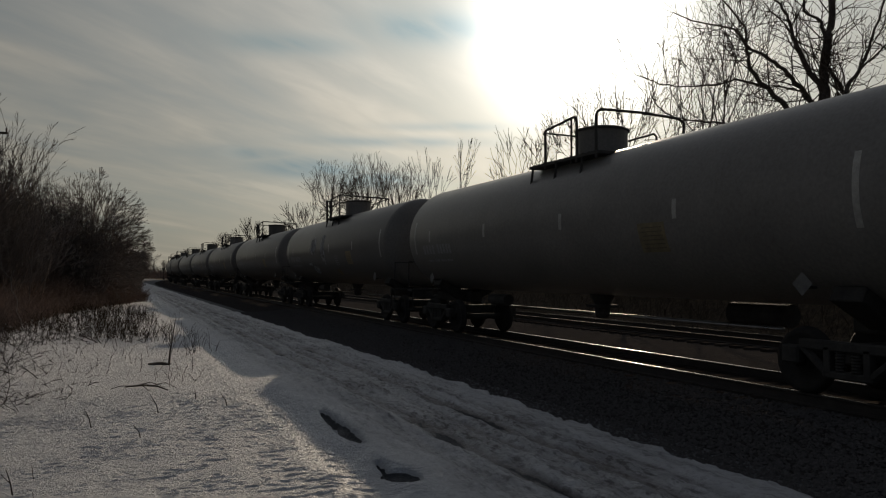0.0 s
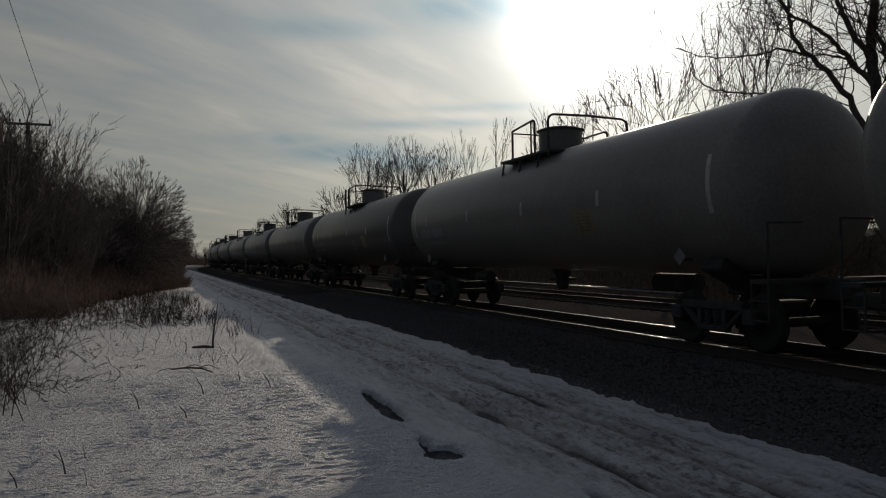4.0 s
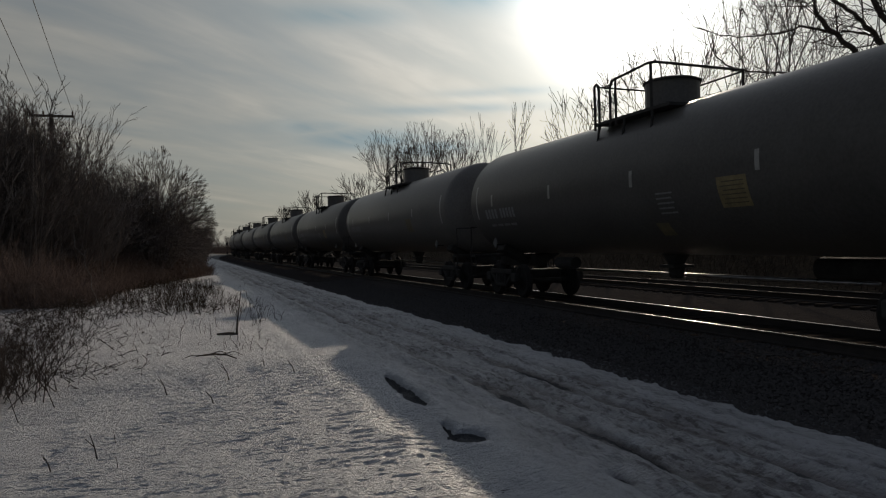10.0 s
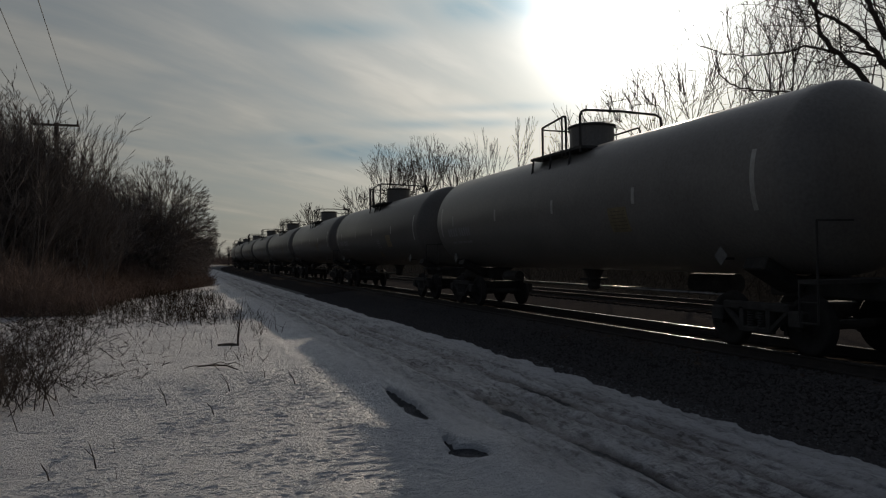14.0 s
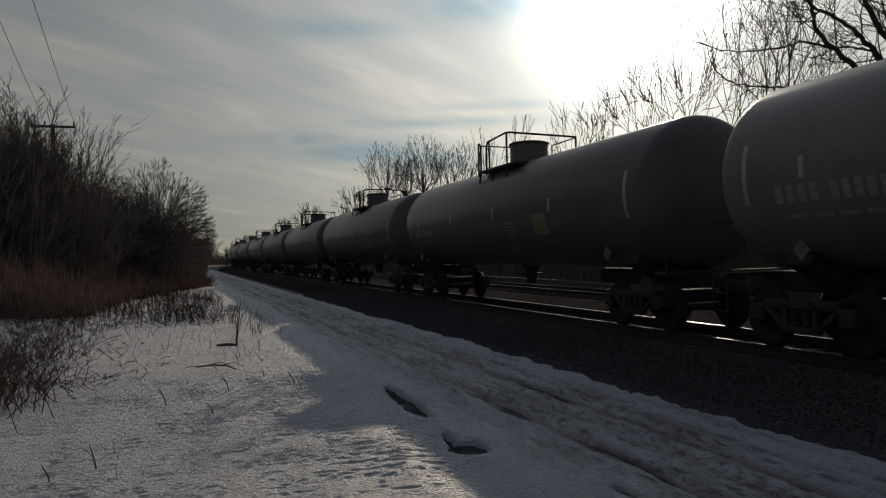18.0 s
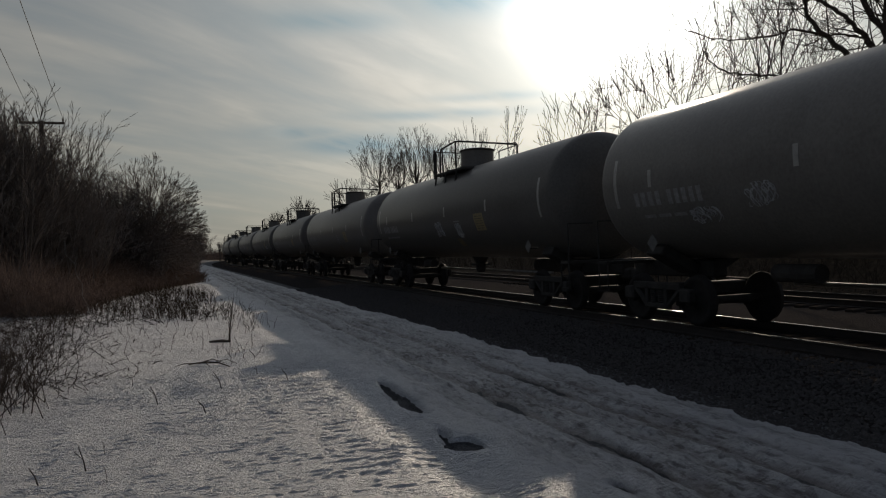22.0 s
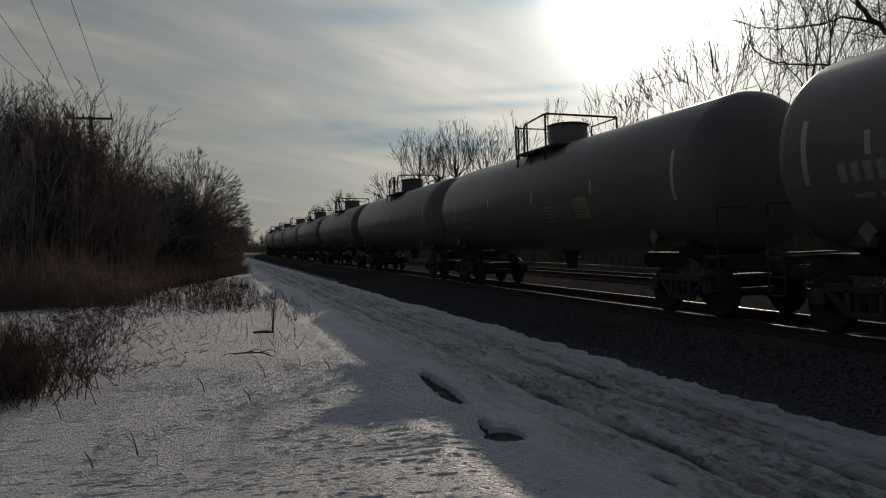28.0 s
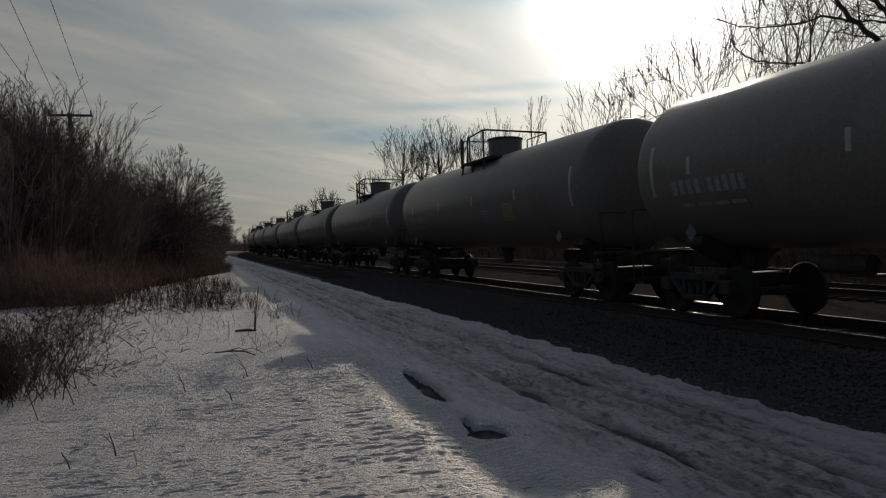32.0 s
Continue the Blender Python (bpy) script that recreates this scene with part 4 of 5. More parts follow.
def build_trees():
    side = Vector((0.671, -0.741, 0.0))
    limbs = [(0.26, 0.09, [(0.3, 0.0), (0.25, 4.0), (0.21, 8.1), (0.07, 9.8), (0.07, 10.9), (0.25, 12.0), (0.34, 14.6), (0.7, 16.5)]),
             (0.13, 0.03, [(0.12, 8.5), (-0.56, 10.53), (-1.13, 11.51), (-1.62, 12.37), (-2.31, 13.75)]),
             (0.11, 0.03, [(0.07, 10.3), (-0.34, 11.61), (-0.56, 12.31), (-0.88, 13.93)]),
             (0.15, 0.02, [(0.2, 5.2), (-0.6, 7.2), (-1.59, 8.65), (-2.48, 10.12), (-2.88, 10.98), (-3.83, 11.81), (-4.8, 12.43), (-6.03, 12.99)]),
             (0.14, 0.03, [(0.2, 7.2), (-0.02, 8.15), (-0.5, 8.8), (-1.17, 9.61), (-1.96, 10.5), (-2.57, 11.16), (-3.29, 12.07), (-4.01, 13.36)]),
             (0.065, 0.015, [(-1.9, 9.3), (-3.22, 9.64), (-4.3, 9.61), (-5.97, 9.86), (-7.24, 10.38)]),
             (0.05, 0.015, [(-0.5, 8.8), (-1.18, 9.21), (-1.88, 9.29), (-2.61, 8.99), (-3.14, 8.71)]),
             (0.11, 0.05, [(1.0, 7.4), (0.74, 8.39), (0.38, 9.31), (0.07, 10.11)]),
             (0.13, 0.03, [(0.22, 7.4), (0.55, 8.2), (0.85, 9.03), (1.3, 10.05), (1.92, 11.25), (2.5, 13.0)]),
             (0.05, 0.015, [(-2.2, 7.6), (-4.66, 8.06), (-5.65, 8.51), (-6.21, 9.41), (-6.54, 10.41), (-6.81, 11.05)])]
    shaped_tree(11, 15.64, 21.24, limbs, side, "tall bare tree with long spreading dark limbs beside the track")
    shaped_tree(13, 19.5, 17.2, [(0.2, 0.04, [(0, 0), (0.3, 5), (1.2, 9), (1.6, 13), (1.4, 16)]), (0.12, 0.03, [(0.2, 4.5), (-1.0, 9), (-1.6, 12), (-2.6, 15)]), (0.1, 0.02, [(0.8, 7), (2.8, 10), (4.2, 13)]), (0.07, 0.02, [(-0.6, 7.5), (-2.2, 9.6), (-4.0, 10.8)])], side, "tall bare tree with forked dark limbs")
    behind = "bare trees behind the track"
    forked_tree(21, 12.75, 24.6, 13.6, 4.6, dict(OPEN, bend=0.11, least=0.009), 6, 0.13, "slender bare tree with a tangled open crown", behind)
    for seed, y, tall, wide in ((22, 30.0, 12.4, 4.4), (23, 32.9, 11.7, 3.6), (24, 37.4, 11.1, 4.2), (25, 40.8, 10.5, 2.8)):
        forked_tree(seed, 13.5, y, tall, wide, dict(OPEN, least=0.013), 5, 0.10, "slender bare tree with a forked feathery crown", behind)
    for seed, x, y, tall, wide in ((27, 18.5, 32.5, 11.8, 4.5), (28, 17.2, 27.4, 12.2, 4.0)):
        forked_tree(seed, x, y, tall, wide, OPEN, 5, 0.10, "slender bare tree with a forked feathery crown", behind)
    for seed, y, tall, wide in ((31, 56.0, 11.3, 2.6), (32, 50.6, 11.3, 1.3)):
        forked_tree(seed, 13.5, y, tall, wide, SLIM, 4, 0.07, "thin bare sapling with a few upright twigs", behind, 0.6)
    for seed, y, tall, wide, deep in ((41, 87.7, 14.1, 5.4, 5.8), (42, 73.2, 12.9, 4.6, 5.2), (43, 64.2, 10.9, 4.6, 4.4), (44, 79.8, 11.6, 3.6, 4.0)):
        fan_tree(seed, 13.5, y, tall, wide, deep, 31, 0.0115, "bare tree with a dense rounded crown of fine twigs", "dense bare trees behind the track")
    for seed, y, tall, wide in ((45, 100.6, 10.8, 4.2), (46, 112, 9.2, 3.6), (47, 144, 11.6, 5.0), (48, 184, 11.0, 6.5), (49, 200, 9.5, 5.5), (50, 278, 9.8, 5.0)):
        forked_tree(seed, 13.5, y, tall, wide, dict(VASE, least=0.028), 5, 0.15, "small rounded bare tree far along the track", "far bare trees behind the track")
    forked_tree(52, -5.6, 152, 5.9, 3.6, dict(VASE, least=0.03), 5, 0.12, "small rounded bare tree beside the far end of the lane", "far bare trees behind the track")
    far = tree_thing(51, [(0, 0, 0, 0, 8, 0.2), (0.5, 0, 0.4, 0, 7, 0.15), (-0.5, 0, -0.4, 0, 7, 0.15)], BRUSH, 2, "distant small bare tree on the horizon")
    put_copies(far, [(4, 420, 0, 1.3), (-4, 430, 50, 1.0), (10, 440, 90, 1.1), (-10, 400, 130, 0.9), (16, 460, 200, 0.8), (22, 450, 260, 0.85)], "distant trees")


WHIP = dict(bend=0.05, rise=0.04, shoots=(9, 5, 3), angle=(13, 36), shorter=(0.22, 0.46), thin=0.6, least=0.010)
WHIP["from"] = (0.25, 0.2, 0.15)


def whip_shrub(seed, count, spread, lean, lengths, label, extra=()):
    """A clump of straight upright stems."""
    rng = random.Random(seed)
    stems = [(rng.gauss(0, spread), rng.gauss(0, spread), rng.gauss(0, lean), rng.gauss(0, lean), rng.uniform(*lengths), rng.uniform(0.025, 0.05)) for i in range(count)]
    return tree_thing(seed, stems + list(extra), WHIP, 3, label, "shrub", "shrub", (M_TWIG, M_TWIG))


def build_thicket():
    tall = "tall leafless thicket shrub with upright whips"
    a = whip_shrub(61, 32, 0.9, 0.13, (4.4, 7.2), tall)
    put_copies(a, [(-16.6, 33.5, 0, 1.0), (-18.3, 31.5, 60, 1.02), (-17.8, 36.5, 130, 1.10), (-20.5, 34, 300, 1.12), (-19.5, 29.5, 20, 1.0), (-22.5, 32, 90, 1.10), (-16.8, 40, 170, 1.05), (-15.9, 34.2, 45, 0.95), (-17.3, 34.8, 200, 1.0), (-18.9, 33.2, 260, 1.05), (-16.3, 32.6, 140, 1.05), (-17.4, 33.6, 330, 1.15)], "upright shrubs of the thicket")
    c = whip_shrub(63, 26, 0.8, 0.15, (4.0, 7.1), tall)
    put_copies(c, [(-15.2, 35.0, 40, 1.02), (-14.6, 38.0, 110, 1.0), (-17.4, 30.2, 230, 0.92), (-19.2, 37.5, 310, 1.15), (-21.5, 28.5, 15, 1.0), (-16.0, 43.0, 75, 1.12), (-18.6, 41, 190, 1.15)], "upright shrubs of the thicket")
    e = whip_shrub(64, 7, 0.5, 0.12, (4.2, 7.2), "sparse leafless thicket shrub with a few long leaning whips", [(-0.6, 0.0, 0.26, 0.0, 7.4, 0.05), (-0.4, 0.1, 0.36, 0.0, 6.2, 0.04)])
    put_copies(e, [(-14.5, 35.6, 0, 0.97)], "sparse shrubs of the thicket")
    b = tree_thing(62, [(random.Random(i).uniform(-1.0, 1.0), random.Random(i + 51).uniform(-1.0, 1.0), random.Random(i + 91).uniform(-0.42, 0.42), random.Random(i + 131).uniform(-0.4, 0.4), random.Random(i + 171).uniform(3.4, 4.8), 0.035) for i in range(22)], dict(WHIP, bend=0.07, rise=0.015, angle=(18, 48), shorter=(0.28, 0.5)), 3, "rounded leafless shrub with dense fine twigs", "shrub", "shrub", (M_TWIG, M_TWIG))
    rng = random.Random(19)
    near = [(-16.9, 38.0, 35, 1.45), (-18.6, 36.0, 95, 1.5), (-20.2, 35.0, 155, 1.5), (-15.6, 37.0, 220, 1.25), (-17.9, 33.0, 290, 1.3), (-13.9, 37.0, 80, 0.94), (-14.4, 34.6, 160, 0.98), (-15.6, 32.8, 240, 1.0), (-16.8, 31.2, 320, 1.05), (-18.2, 29.6, 200, 1.05), (-19.8, 28.6, 280, 1.1), (-21.5, 28, 25, 1.1), (-14.8, 39.5, 145, 1.1), (-16.4, 36, 205, 1.2), (-18.4, 34, 15, 1.25), (-14.6, 46, 100, 1.2), (-16.0, 48, 190, 1.2), (-13.6, 50, 280, 1.1), (-12.4, 54, 10, 0.8), (-11.2, 58, 70, 0.6)]
    far = [(-10.6 - 0.03 * (y - 62) - rng.random(), y, rng.uniform(0, 360), rng.uniform(0.75, 1.05)) for y in (62, 67, 72, 78, 85, 92, 100, 110, 120, 132, 145, 160, 175, 192, 210, 230, 250)]
    far += [(-8.6, 82, 30, 0.85), (-8.3, 90, 130, 0.9), (-7.9, 100, 230, 0.9), (-7.4, 112, 330, 0.85), (-6.9, 124, 70, 0.8), (-6.2, 140, 170, 0.75), (-5.4, 160, 270, 0.75)]
    wood = [(-12, 300, 260, 1.2), (-9, 270, 40, 1.0), (-6, 300, 100, 1.0), (-2, 330, 160, 1.1), (3, 350, 220, 1.1), (8, 370, 280, 1.0), (13, 390, 340, 1.1), (-8, 380, 20, 1.3), (0, 400, 80, 1.2)]
    put_copies(b, near + far + wood, "rounded shrubs of the thicket")
    # a rounded crown of straight limbs that fan out from one foot and split at their ends
    rng = random.Random(77)
    out = [[] for _ in range(6)]
    spec = dict(bend=0.06, rise=0.0, split=(13, 30), shorter=(0.68, 0.9), three=0.5, side=0, least=0.009)
    for i in range(84):
        up, turn = 1 - 1.35 * (i + 0.5) / 84, i * 2.39996
        flat = math.sqrt(1 - up * up)
        tip = Vector((2.0 * flat * math.cos(turn), 2.0 * flat * math.sin(turn), 3.3 + 2.3 * up)) * rng.uniform(0.82, 1.04)
        foot = Vector((0.3 * math.cos(turn), 0.3 * math.sin(turn), -0.1))
        mid = foot.lerp(tip, 0.5) + Vector((0.25 * flat * math.cos(turn), 0.25 * flat * math.sin(turn), -0.1)) + Vector((rng.gauss(0, 0.06), rng.gauss(0, 0.06), 0))
        out[0].append([(foot, 0.05), (mid, 0.036), (tip, 0.024)])
        way = (tip - Vector((0, 0, 2.9))).normalized()
        for k in range(6):
            fork(rng, mid.lerp(tip, 0.2 * k), way + Vector((rng.gauss(0, 0.22), rng.gauss(0, 0.22), rng.gauss(0, 0.22))), 0.56, 0.017, 4, out, spec, 1)
    d = thing("bush", "large round leafless bush with dense fine twigs", "bush")
    new("branchwork", tubes(out[0], 5, "branchwork", M_TWIG)).parent = d
    new("crown", tubes([l for lev in out[1:] for l in lev], 3, "crown", M_TWIG)).parent = d
    put_copies(d, [(-11.35, 46.0, 0, 1.05), (-13.2, 45.4, 120, 0.90), (-10.7, 51.5, 200, 0.62), (-10.3, 60, 60, 0.45)], "dome-shaped bushes")


def stalks(name, label, category, spots, mat, seed, lean=0.28):
    """Thin stems with side shoots, too many to count; spots: (x, y, height, radius, shoots)."""
    rng = random.Random(seed)
    lines = []
    for x, y, h, r, shoots in spots:
        p = Vector((x, y, ground_at(x, y) - 0.03))
        d = Vector((rng.gauss(0, lean), rng.gauss(0, lean), 1)).normalized()
        line = [(p, r)]
        for k in range(3):
            d = (d + Vector((rng.gauss(0, 0.16), rng.gauss(0, 0.16), 0))).normalized()
            p = p + d * h / 3
            line.append((p, r * (0.85 - 0.25 * k)))
        lines.append(line)
        for k in range(shoots):
            a, b = line[1 + k % 2][0], line[2 + k % 2][0]
            q = a.lerp(b, rng.random())
            e = (d + Vector((rng.gauss(0, 0.7), rng.gauss(0, 0.7), rng.gauss(0, 0.3)))).normalized()
            q2 = q + e * h * rng.uniform(0.2, 0.5)
            lines.append([(q, r * 0.6), (q2, r * 0.3)])
    tagged(new(name, tubes(lines, 3, name, mat)), label, category, kind="stuff")


def front(y):
    """The thicket's edge: x at y."""
    return float(np.interp(y, [26, 36, 41, 47, 53, 75, 110, 200], [-13.1, -12.8, -10.7, -9.3, -8.2, -9.0, -10.5, -12.0]))


def build_weeds():
    rng = random.Random(17)
    spots = []
    for i in range(6000):
        y = 26.2 + 34 * rng.random() ** 1.4
        back = abs(rng.gauss(0, 1)) * 2.4 if y > 31 else rng.random() * 7.0
        x = front(y) + 1.1 * lump(4.4, y, 2.6) + 0.6 * lump(9.1, y, 0.8) + 0.4 - back
        spots.append((x, y, rng.uniform(0.25, 0.7) + min(1.5, 0.7 * back) * rng.random(), rng.uniform(0.006, 0.013), 5))
    for i in range(1500):
        y = 60 + 200 * rng.random() ** 1.5
        x = front(y) - rng.random() * 4
        spots.append((x, y, rng.uniform(0.8, 2.6), rng.uniform(0.012, 0.03), 4))
    for i in range(1100):
        spots.append((rng.uniform(-20, 34), rng.uniform(285, 330), rng.uniform(1.5, 3.8), rng.uniform(0.05, 0.10), 4))
    stalks("brush", "dense reddish brown leafless brush at the thicket's foot", "brush", spots, M_REDTWIG, 1)
    spots = []
    for i in range(900):
        a, r = rng.uniform(0, 6.283), abs(rng.gauss(0, 0.42))
        cx, cy = rng.choice([(-12.4, 10.3), (-12.5, 11.0), (-12.9, 10.0), (-13.3, 11.0), (-12.9, 12.6), (-12.1, 10.2)])
        spots.append((cx + r * math.cos(a), cy + r * math.sin(a) * 1.3, rng.uniform(0.2, 0.95), rng.uniform(0.003, 0.008), 6))
    for i in range(150):
        cx, cy = rng.choice([(-11.9, 11.4), (-11.6, 11.8), (-12.3, 14.6), (-12.0, 14.9), (-12.6, 17.6), (-12.2, 18.6)])
        spots.append((cx + rng.gauss(0, 0.3), cy + rng.gauss(0, 0.5), rng.uniform(0.25, 0.95), rng.uniform(0.003, 0.007), 4))
    stalks("near_brush", "dark tangled brush stems standing in the snow", "brush", spots, M_DARKTWIG, 2, 0.42)
    spots = []
    for i in range(620):
        y = 9.8 + 19 * rng.random() ** 0.7
        x = float(np.interp(y, [10, 14, 19, 28], [-12.4, -12.6, -13.6, -15.0])) + abs(rng.gauss(0, 0.8)) * (1 + 0.02 * y)
        spots.append((min(x, -8.6), y, rng.uniform(0.12, 0.5), rng.uniform(0.003, 0.008), 4))
    for i in range(420):
        y = 20.5 + 9 * rng.random()
        spots.append((rng.uniform(-14.5, -8.9), y, rng.uniform(0.2, 0.6), rng.uniform(0.005, 0.010), 3))
    for i in range(60):
        spots.append((-11.3 + rng.gauss(0, 0.4), 11.9 + rng.gauss(0, 0.45), rng.uniform(0.12, 0.4), 0.005, 3))
    stalks("sprawling_stems", "dark weather-beaten stems sprawling over the snow", "brush", spots, M_DARKTWIG, 5, 2.6)
    spots = []
    for i in range(2700):
        y = 20.0 + 19 * rng.random()
        x = rng.uniform(front(y), -8.2 - 0.02 * (y - 16))
        if lump(x, y, 1.1) < -0.05:
            continue
        spots.append((x, y, rng.uniform(0.12, 0.62), rng.uniform(0.004, 0.008), 3))
    for i in range(120):
        x, y = rng.gauss(-9.9, 0.5), rng.gauss(22.5, 0.9)
        spots.append((x, y, rng.uniform(0.2, 0.85), rng.uniform(0.004, 0.007), 3))
    for i in range(70):
        x, y = rng.uniform(-8.7, -7.7), rng.uniform(16.5, 26)
        spots.append((x, y, rng.uniform(0.15, 0.6), 0.005, 3))
    for i in range(40):
        spots.append((rng.uniform(-12.0, -8.9), rng.uniform(14.5, 20), rng.uniform(0.1, 0.5), 0.004, 2))
    for i in range(16):
        spots.append((rng.uniform(-9.2, -8.4), rng.uniform(12.4, 14.6), rng.uniform(0.1, 0.32), 0.004, 2))
    for i in range(14):
        spots.append((rng.uniform(-11.2, -8.2), rng.uniform(5.5, 15), rng.uniform(0.05, 0.16), 0.003, 1))
    stalks("dry_weeds", "thin dry weed stalks poking through the snow", "weeds", spots, M_STRAW, 3, 0.30)
    spots = []
    for i in range(6500):
        y = -4 + 110 * rng.random() ** 1.4
        back = rng.random() ** 1.2 * 5.5
        spots.append((BANK_AT + 0.3 + back, y, rng.uniform(0.3, 0.9) + min(1.6, back) * rng.random(), rng.uniform(0.006, 0.014), 3))
    stalks("bank_grass", "dry brown grass and brush on the low bank", "grass", spots, M_STRAW, 4)


def twig_thing(name, label, category, lines, mat=None):
    """One loose or standing twig; lines of (x, y, height over the snow, radius)."""
    polys = [[(Vector((x, y, ground_at(x, y) + z)), r) for x, y, z, r in line] for line in lines]
    tagged(new(name, tubes(polys, 5, name, mat or M_BARK)), label, category)


def build_twigs():
    twig_thing("dead_stalk", "dead upright stalk standing in the snow", "dead stalk", [[(-8.86, 15.45, -0.05, 0.022), (-8.84, 15.45, 0.25, 0.018), (-8.80, 15.5, 0.50, 0.010), (-8.75, 15.5, 0.84, 0.005)], [(-8.82, 15.45, 0.3, 0.008), (-8.9, 15.4, 0.48, 0.004)]])
    twig_thing("fallen_stick", "short dark stick lying on the snow", "stick", [[(-9.22, 15.6, 0.02, 0.02), (-8.98, 15.5, 0.03, 0.03), (-8.84, 15.38, 0.02, 0.022)]])
    twig_thing("birch_sapling", "thin crooked sapling with pale bark at the thicket's edge", "sapling", [[(-12.35, 26.0, -0.05, 0.010), (-12.40, 26.0, 0.35, 0.009), (-12.52, 26.0, 0.6, 0.009), (-12.50, 26.0, 0.95, 0.008), (-12.66, 26.0, 1.25, 0.007), (-12.70, 26.05, 1.6, 0.006), (-12.95, 26.0, 1.9, 0.005), (-12.98, 26.1, 2.35, 0.003)], [(-12.72, 26.05, 1.6, 0.006), (-12.6, 26.0, 1.85, 0.004)]], M_BIRCH)
    rng = random.Random(4)
    main = [(-9.66, 12.75, 0.01, 0.008), (-9.52, 12.62, 0.04, 0.015), (-9.38, 12.50, 0.055, 0.017), (-9.22, 12.3, 0.05, 0.013), (-9.08, 12.1, 0.02, 0.008)]
    side = [[(-9.48, 12.6, 0.05, 0.009), (-9.3, 12.62, 0.08, 0.006), (-9.1, 12.45, 0.03, 0.003)], [(-9.36, 12.48, 0.05, 0.009), (-9.42, 12.25, 0.07, 0.006), (-9.34, 12.0, 0.02, 0.003)], [(-9.28, 12.4, 0.05, 0.007), (-9.1, 12.42, 0.09, 0.005), (-8.95, 12.32, 0.03, 0.003)], [(-9.5, 12.6, 0.04, 0.007), (-9.72, 12.5, 0.05, 0.005), (-9.86, 12.6, 0.02, 0.003)]]
    twig_thing("fallen_branch", "forked dark branch lying on the snow", "branch", [main] + side)
    for x, y in ((-9.55, 8.75), (-8.43, 10.45), (-8.77, 11.1), (-7.69, 18.1), (-10.05, 9.6), (-10.55, 6.9), (-10.85, 6.6), (-9.9, 16.8), (-10.6, 18.5), (-9.3, 10.2)):
        h = rng.uniform(0.10, 0.26)
        a = rng.uniform(-1.2, 1.2)
        line = [(x, y, -0.03, 0.007), (x + 0.2 * h * a, y, 0.5 * h, 0.005), (x + 0.6 * h * a, y + 0.05, h, 0.003)]
        fork = [(x + 0.2 * h * a, y, 0.5 * h, 0.004), (x - 0.5 * h, y + 0.03, 0.85 * h, 0.002)]
        twig_thing("twig", "thin bare twig sticking out of the snow", "twig", [line, fork])


def build_pole():
    x, y, h = -16.15, 45.0, 9.1
    pole = thing("utility_pole", "weathered wooden utility pole with one crossarm", "utility pole", m=pose(x, y, ground_at(x, y), 0, 0, 0))
    part("post", rod(bmesh.new(), (0, 0, -0.2), (0, 0, h), 0.16, 10, 0.11), M_POLE, pole)
    arm = part("crossarm", box(bmesh.new(), (0.05, -0.16, h - 0.12), (2.15, 0.09, 0.12), bevel=0.01), M_POLE, pole)
    for s in (-1, 1):
        part("brace", rod(bmesh.new(), (0.05, -0.16, h - 0.75), (0.05 + s * 0.55, -0.16, h - 0.16), 0.02), M_POLE, arm)
    for k in (-0.98, -0.35, 1.05):
        part("insulator", lathe(bmesh.new(), [(h - 0.06, 0.03, 0), (h + 0.02, 0.05, 0), (h + 0.12, 0.05, 0), (h + 0.15, 0.02, 0)], "z", 8), M_GLASS, arm)
        arm.children[-1].location = (k, -0.16, 0)
    ends = [(k, h + 0.14) for k in (-0.98, -0.35, 1.05)] + [(-0.98, h - 0.06)]
    for (k, z), (ex, ey, ez) in zip(ends, [(-13.5, -12.0, 9.4), (-11.6, -12.0, 9.4), (-11.1, -12.0, 9.4), (-16.4, -12.0, 8.9)]):
        a, b = Vector((x + k, y - 0.16, z + ground_at(x, y))), Vector((ex, ey, ez))
        line = []
        for i in range(25):
            f = i / 24
            p = a.lerp(b, f)
            p.z -= 0.3 * 4 * f * (1 - f)
            line.append((p, 0.012))
        tagged(new("wire", tubes([line], 5, "wire", M_WIRE)), "dark overhead wire sagging from the utility pole", "wire", "overhead wires")


def build_signal():
    """A small trackside signal far along the line."""
    mast = thing("signal_mast", "small dark trackside signal far along the line", "signal", m=pose(2.9, 230, -0.1))
    part("post", rod(bmesh.new(), (0, 0, 0), (0, 0, 3.2), 0.07, 8), M_DARK, mast)
    part("signal_head", lathe(bmesh.new(), [(2.6, 0.3, 0), (2.62, 0.34, 0), (3.3, 0.34, 0), (3.32, 0.3, 0)], "z", 12), M_DARK, mast)
    part("foot", box(bmesh.new(), (0, 0, 0.1), (0.5, 0.5, 0.3)), M_DARK, mast)


build_signal()
build_trees()
build_thicket()
build_weeds()
build_twigs()
build_pole()

CARS = []


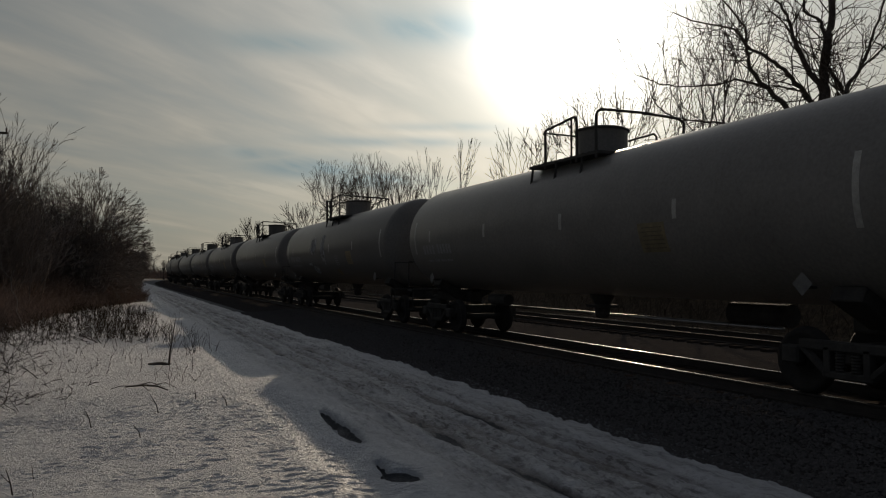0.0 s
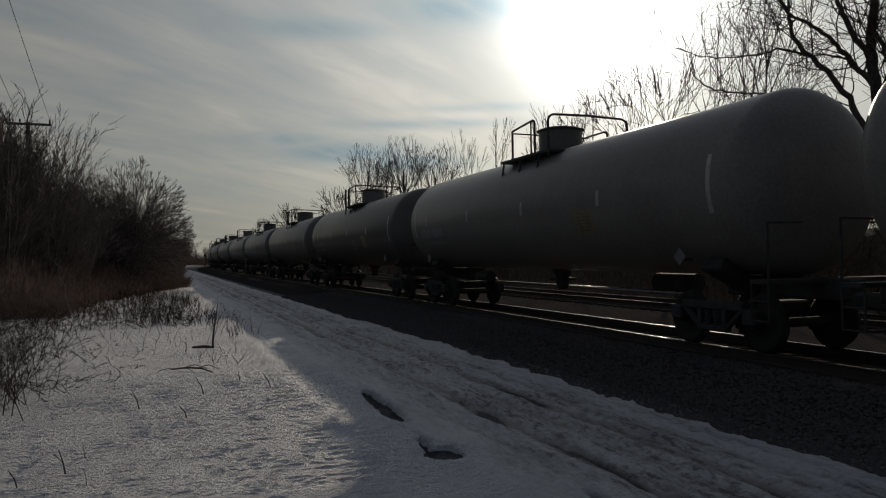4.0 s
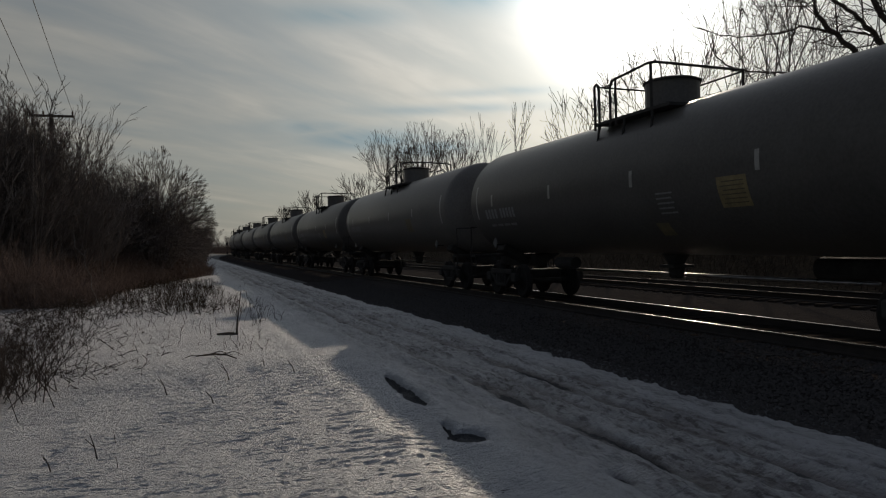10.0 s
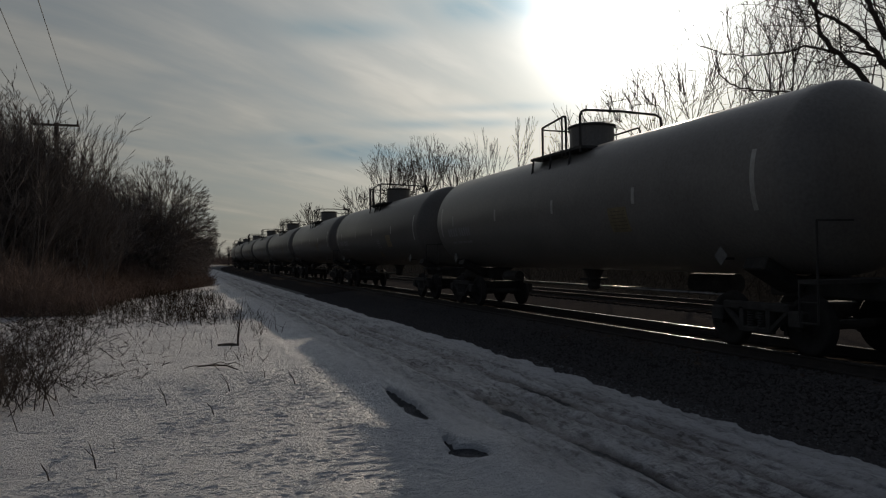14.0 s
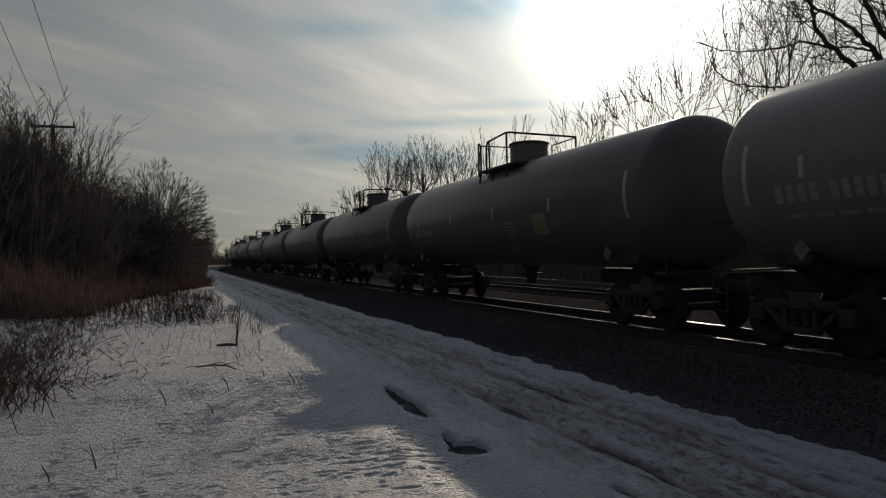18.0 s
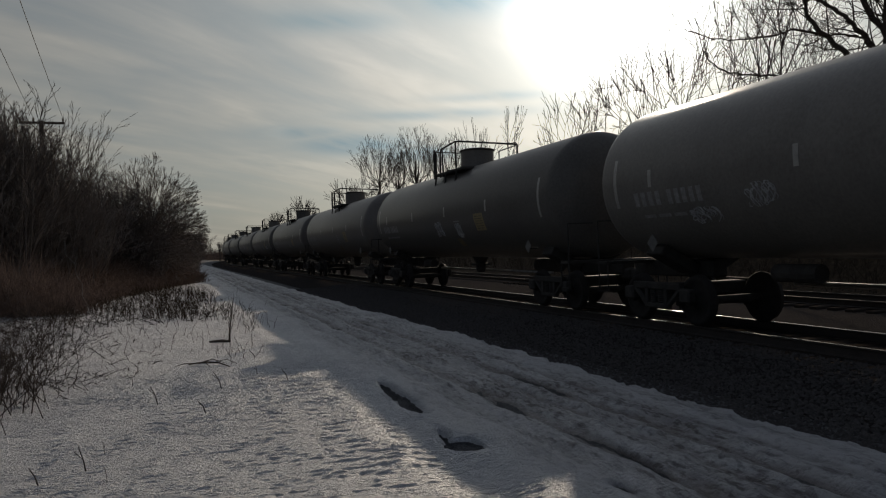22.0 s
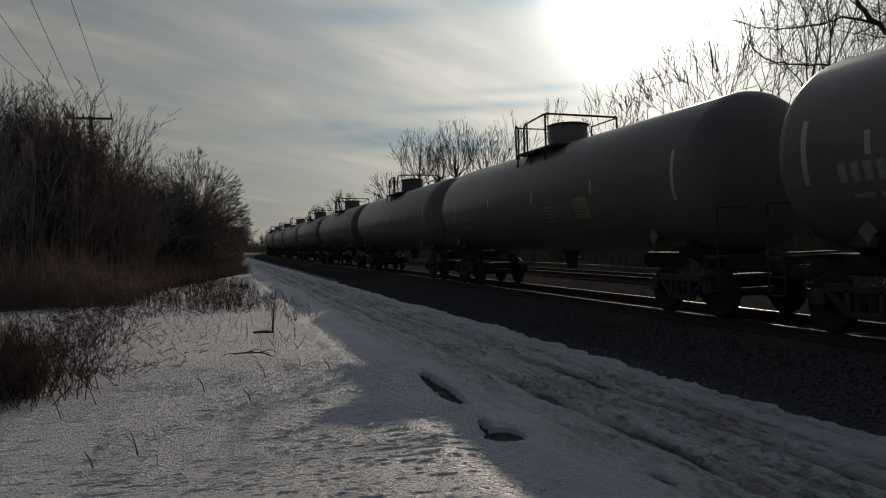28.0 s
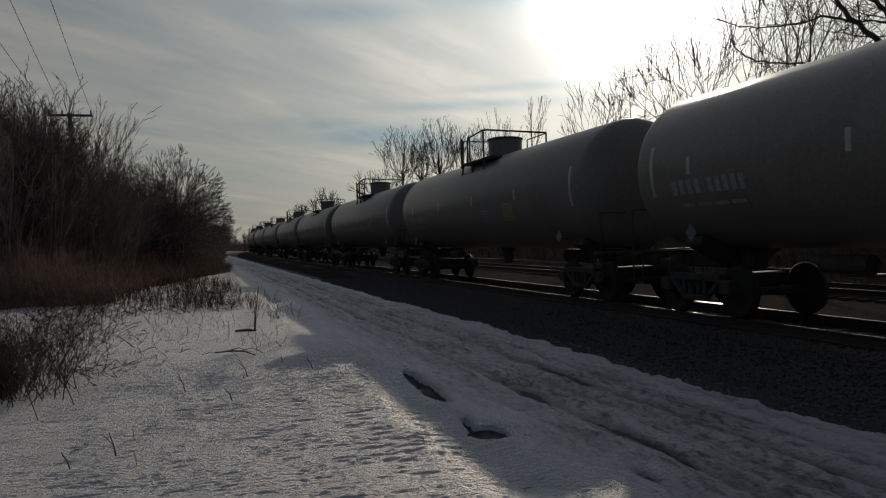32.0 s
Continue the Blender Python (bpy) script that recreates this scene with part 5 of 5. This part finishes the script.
SHORT_RAILS = {0, 4, 5, 8, 10, 11, 13, 15, 16, 17, 19, 20, 21, 23, 25, 33, 35, 37, 41, 46, 50}
SPRAYED = {1: ((2.1, 2.92, 0.75, 0.85), (0.45, 2.7, 0.55, 1.35), (3.0, 2.1, 0.5, 0.14), (2.3, 1.85, 0.7, 0.35)), 23: ((-1.0, 2.75, 0.3, 0.35),), 24: ((-4.8, 2.1, 0.7, 0.25),), 26: ((5.0, 2.0, 0.6, 0.3), (3.6, 2.25, 0.5, 0.4)), 27: ((0.1, 2.2, 0.5, 0.5), (-1.7, 2.1, 0.4, 0.5)), 30: ((-4.7, 2.15, 0.9, 0.3),), 31: ((0.4, 2.35, 0.5, 0.5),), 37: ((0.2, 2.0, 0.5, 0.35),)}


def scribble(car, seed, y, z, wide, high):
    """Loose strokes of thin spray paint on the tank's side."""
    rng = random.Random(seed)
    lines = []
    for k in range(7):
        a, b = y + wide * (0.5 - k / 6), z - high / 2
        tall, turn = high * rng.uniform(0.45, 1.0), rng.uniform(0, 6.283)
        b += rng.random() * (high - tall)
        line = []
        for i in range(17):
            yy = a + wide * 0.13 * math.sin(i * 1.15 + turn) - 0.15 * tall * i / 16
            zz = b + tall * (0.5 + 0.5 * math.sin(i * 0.62 + turn))
            x = -math.sqrt(TANK_R ** 2 - (zz - TANK_Z) ** 2)
            line.append((Vector((x, yy, zz)), rng.uniform(0.007, 0.014)))
        lines.append(line)
    tag = new("graffiti", tubes(lines[:1], 4, "graffiti", M_GRAFFITI))
    tag.parent = car
    tag["label"] = "faint grey spray paint scribble"
    for line in lines[1:]:
        new("spray_stroke", tubes([line], 4, "spray_stroke", M_GRAFFITI)).parent = tag


def build_train():
    kinds = (build_car(True), build_car(False))
    used = [False, False]
    for k in range(-2, 54):
        i = 1 if k in SHORT_RAILS else 0
        car = copy_thing(kinds[i], pose(0, 0, 0)) if used[i] else kinds[i]
        used[i] = True
        CARS.append((k, car))
    for k, car in CARS:
        for n, spot in enumerate(SPRAYED.get(k, ())):
            scribble(car, 10 * k + n, *spot)


build_train()


def build_ties():
    """Wooden ties under both tracks, and loose stones on the ballast."""
    bed = bpy.data.objects["ballast_bed"]
    bm = box(bmesh.new(), (0, 0, 0), (2.6, 0.23, 0.17), bevel=0.012)
    tie = part("tie", bm, M_TIE, bed)
    tie.location = (0, -4, -0.255)
    rng = random.Random(8)
    for c, n in ((0.0, 240), (6.2525, 60)):
        for i in range(n):
            if c == 0.0 and i == 0:
                continue
            x, y, h = on_track(-4 + i * 0.53) if c == 0.0 else (0, 2 + i * 0.53, 0)
            ob = new("tie", tie.data)
            ob.parent = bed
            ob.location = (c + x + rng.uniform(-0.04, 0.04), y + rng.uniform(-0.03, 0.03), -0.255 + rng.uniform(-0.008, 0.004))
            ob.rotation_euler = (0, 0, radians(h + rng.uniform(-0.6, 0.6)))
    verts, faces = [], []
    base = [(1, 0, 0), (-1, 0, 0), (0, 1, 0), (0, -1, 0), (0, 0, 1), (0, 0, -1)]
    tri = [(0, 2, 4), (2, 1, 4), (1, 3, 4), (3, 0, 4), (2, 0, 5), (1, 2, 5), (3, 1, 5), (0, 3, 5)]
    prof = ([-4.9, -3.6, -2.6, -1.7, 1.7, 2.6, 4.4, 8.0, 9.4], [-0.34, -0.32, -0.30, -0.182, -0.182, -0.26, -0.24, -0.20, -0.36])
    for i in range(46000):
        x, y = rng.uniform(-4.9, -1.0), 3.5 + 36 * rng.random() ** 1.9
        r = rng.uniform(0.014, 0.036) if y < 16 else rng.uniform(0.022, 0.045)
        z = float(np.interp(x, *prof)) + r * 0.3
        k = len(verts)
        for a, b, c in base:
            verts.append((x + a * r * rng.uniform(0.7, 1.3), y + b * r * rng.uniform(0.7, 1.3), z + c * r * rng.uniform(0.6, 1.0)))
        faces += [(k + a, k + b, k + c) for a, b, c in tri]
    tagged(new("ballast_stones", mesh_from("ballast_stones", verts, faces, M_STONE)), "loose dark crushed stones of the ballast", "ballast", kind="stuff")


build_ties()


def motions():
    """The train runs at an even speed along the track towards the camera's side and past it."""
    for k, car in CARS:
        rows = []
        for i in range(-2, 35):
            x, y, h = on_track(START + PITCH * k - SPEED * i)
            rows.append((i, pose(x, y, 0, 0, 0, h)))
        walk(car, rows)
    # the wheels and axles turn as they roll; one turning for each place along the car, shared by all cars
    turning = {}
    for k, car in CARS:
        for ob in car.children_recursive:
            if not ob.name.startswith(("wheel", "axle")):
                continue
            place = round(ob.location.y, 2)
            if place not in turning:
                spin = math.degrees(SPEED / 0.48) / FPS
                walk(ob, [(i / FPS, pose(0, ob.location.y, 0.457, spin * i)) for i in range(int(32 * FPS) + 1)])
                turning[place] = ob.animation_data
                continue
            ob.rotation_mode = "QUATERNION"
            data = ob.animation_data_create()
            data.action = turning[place].action
            data.action_slot = turning[place].action_slot


motions()
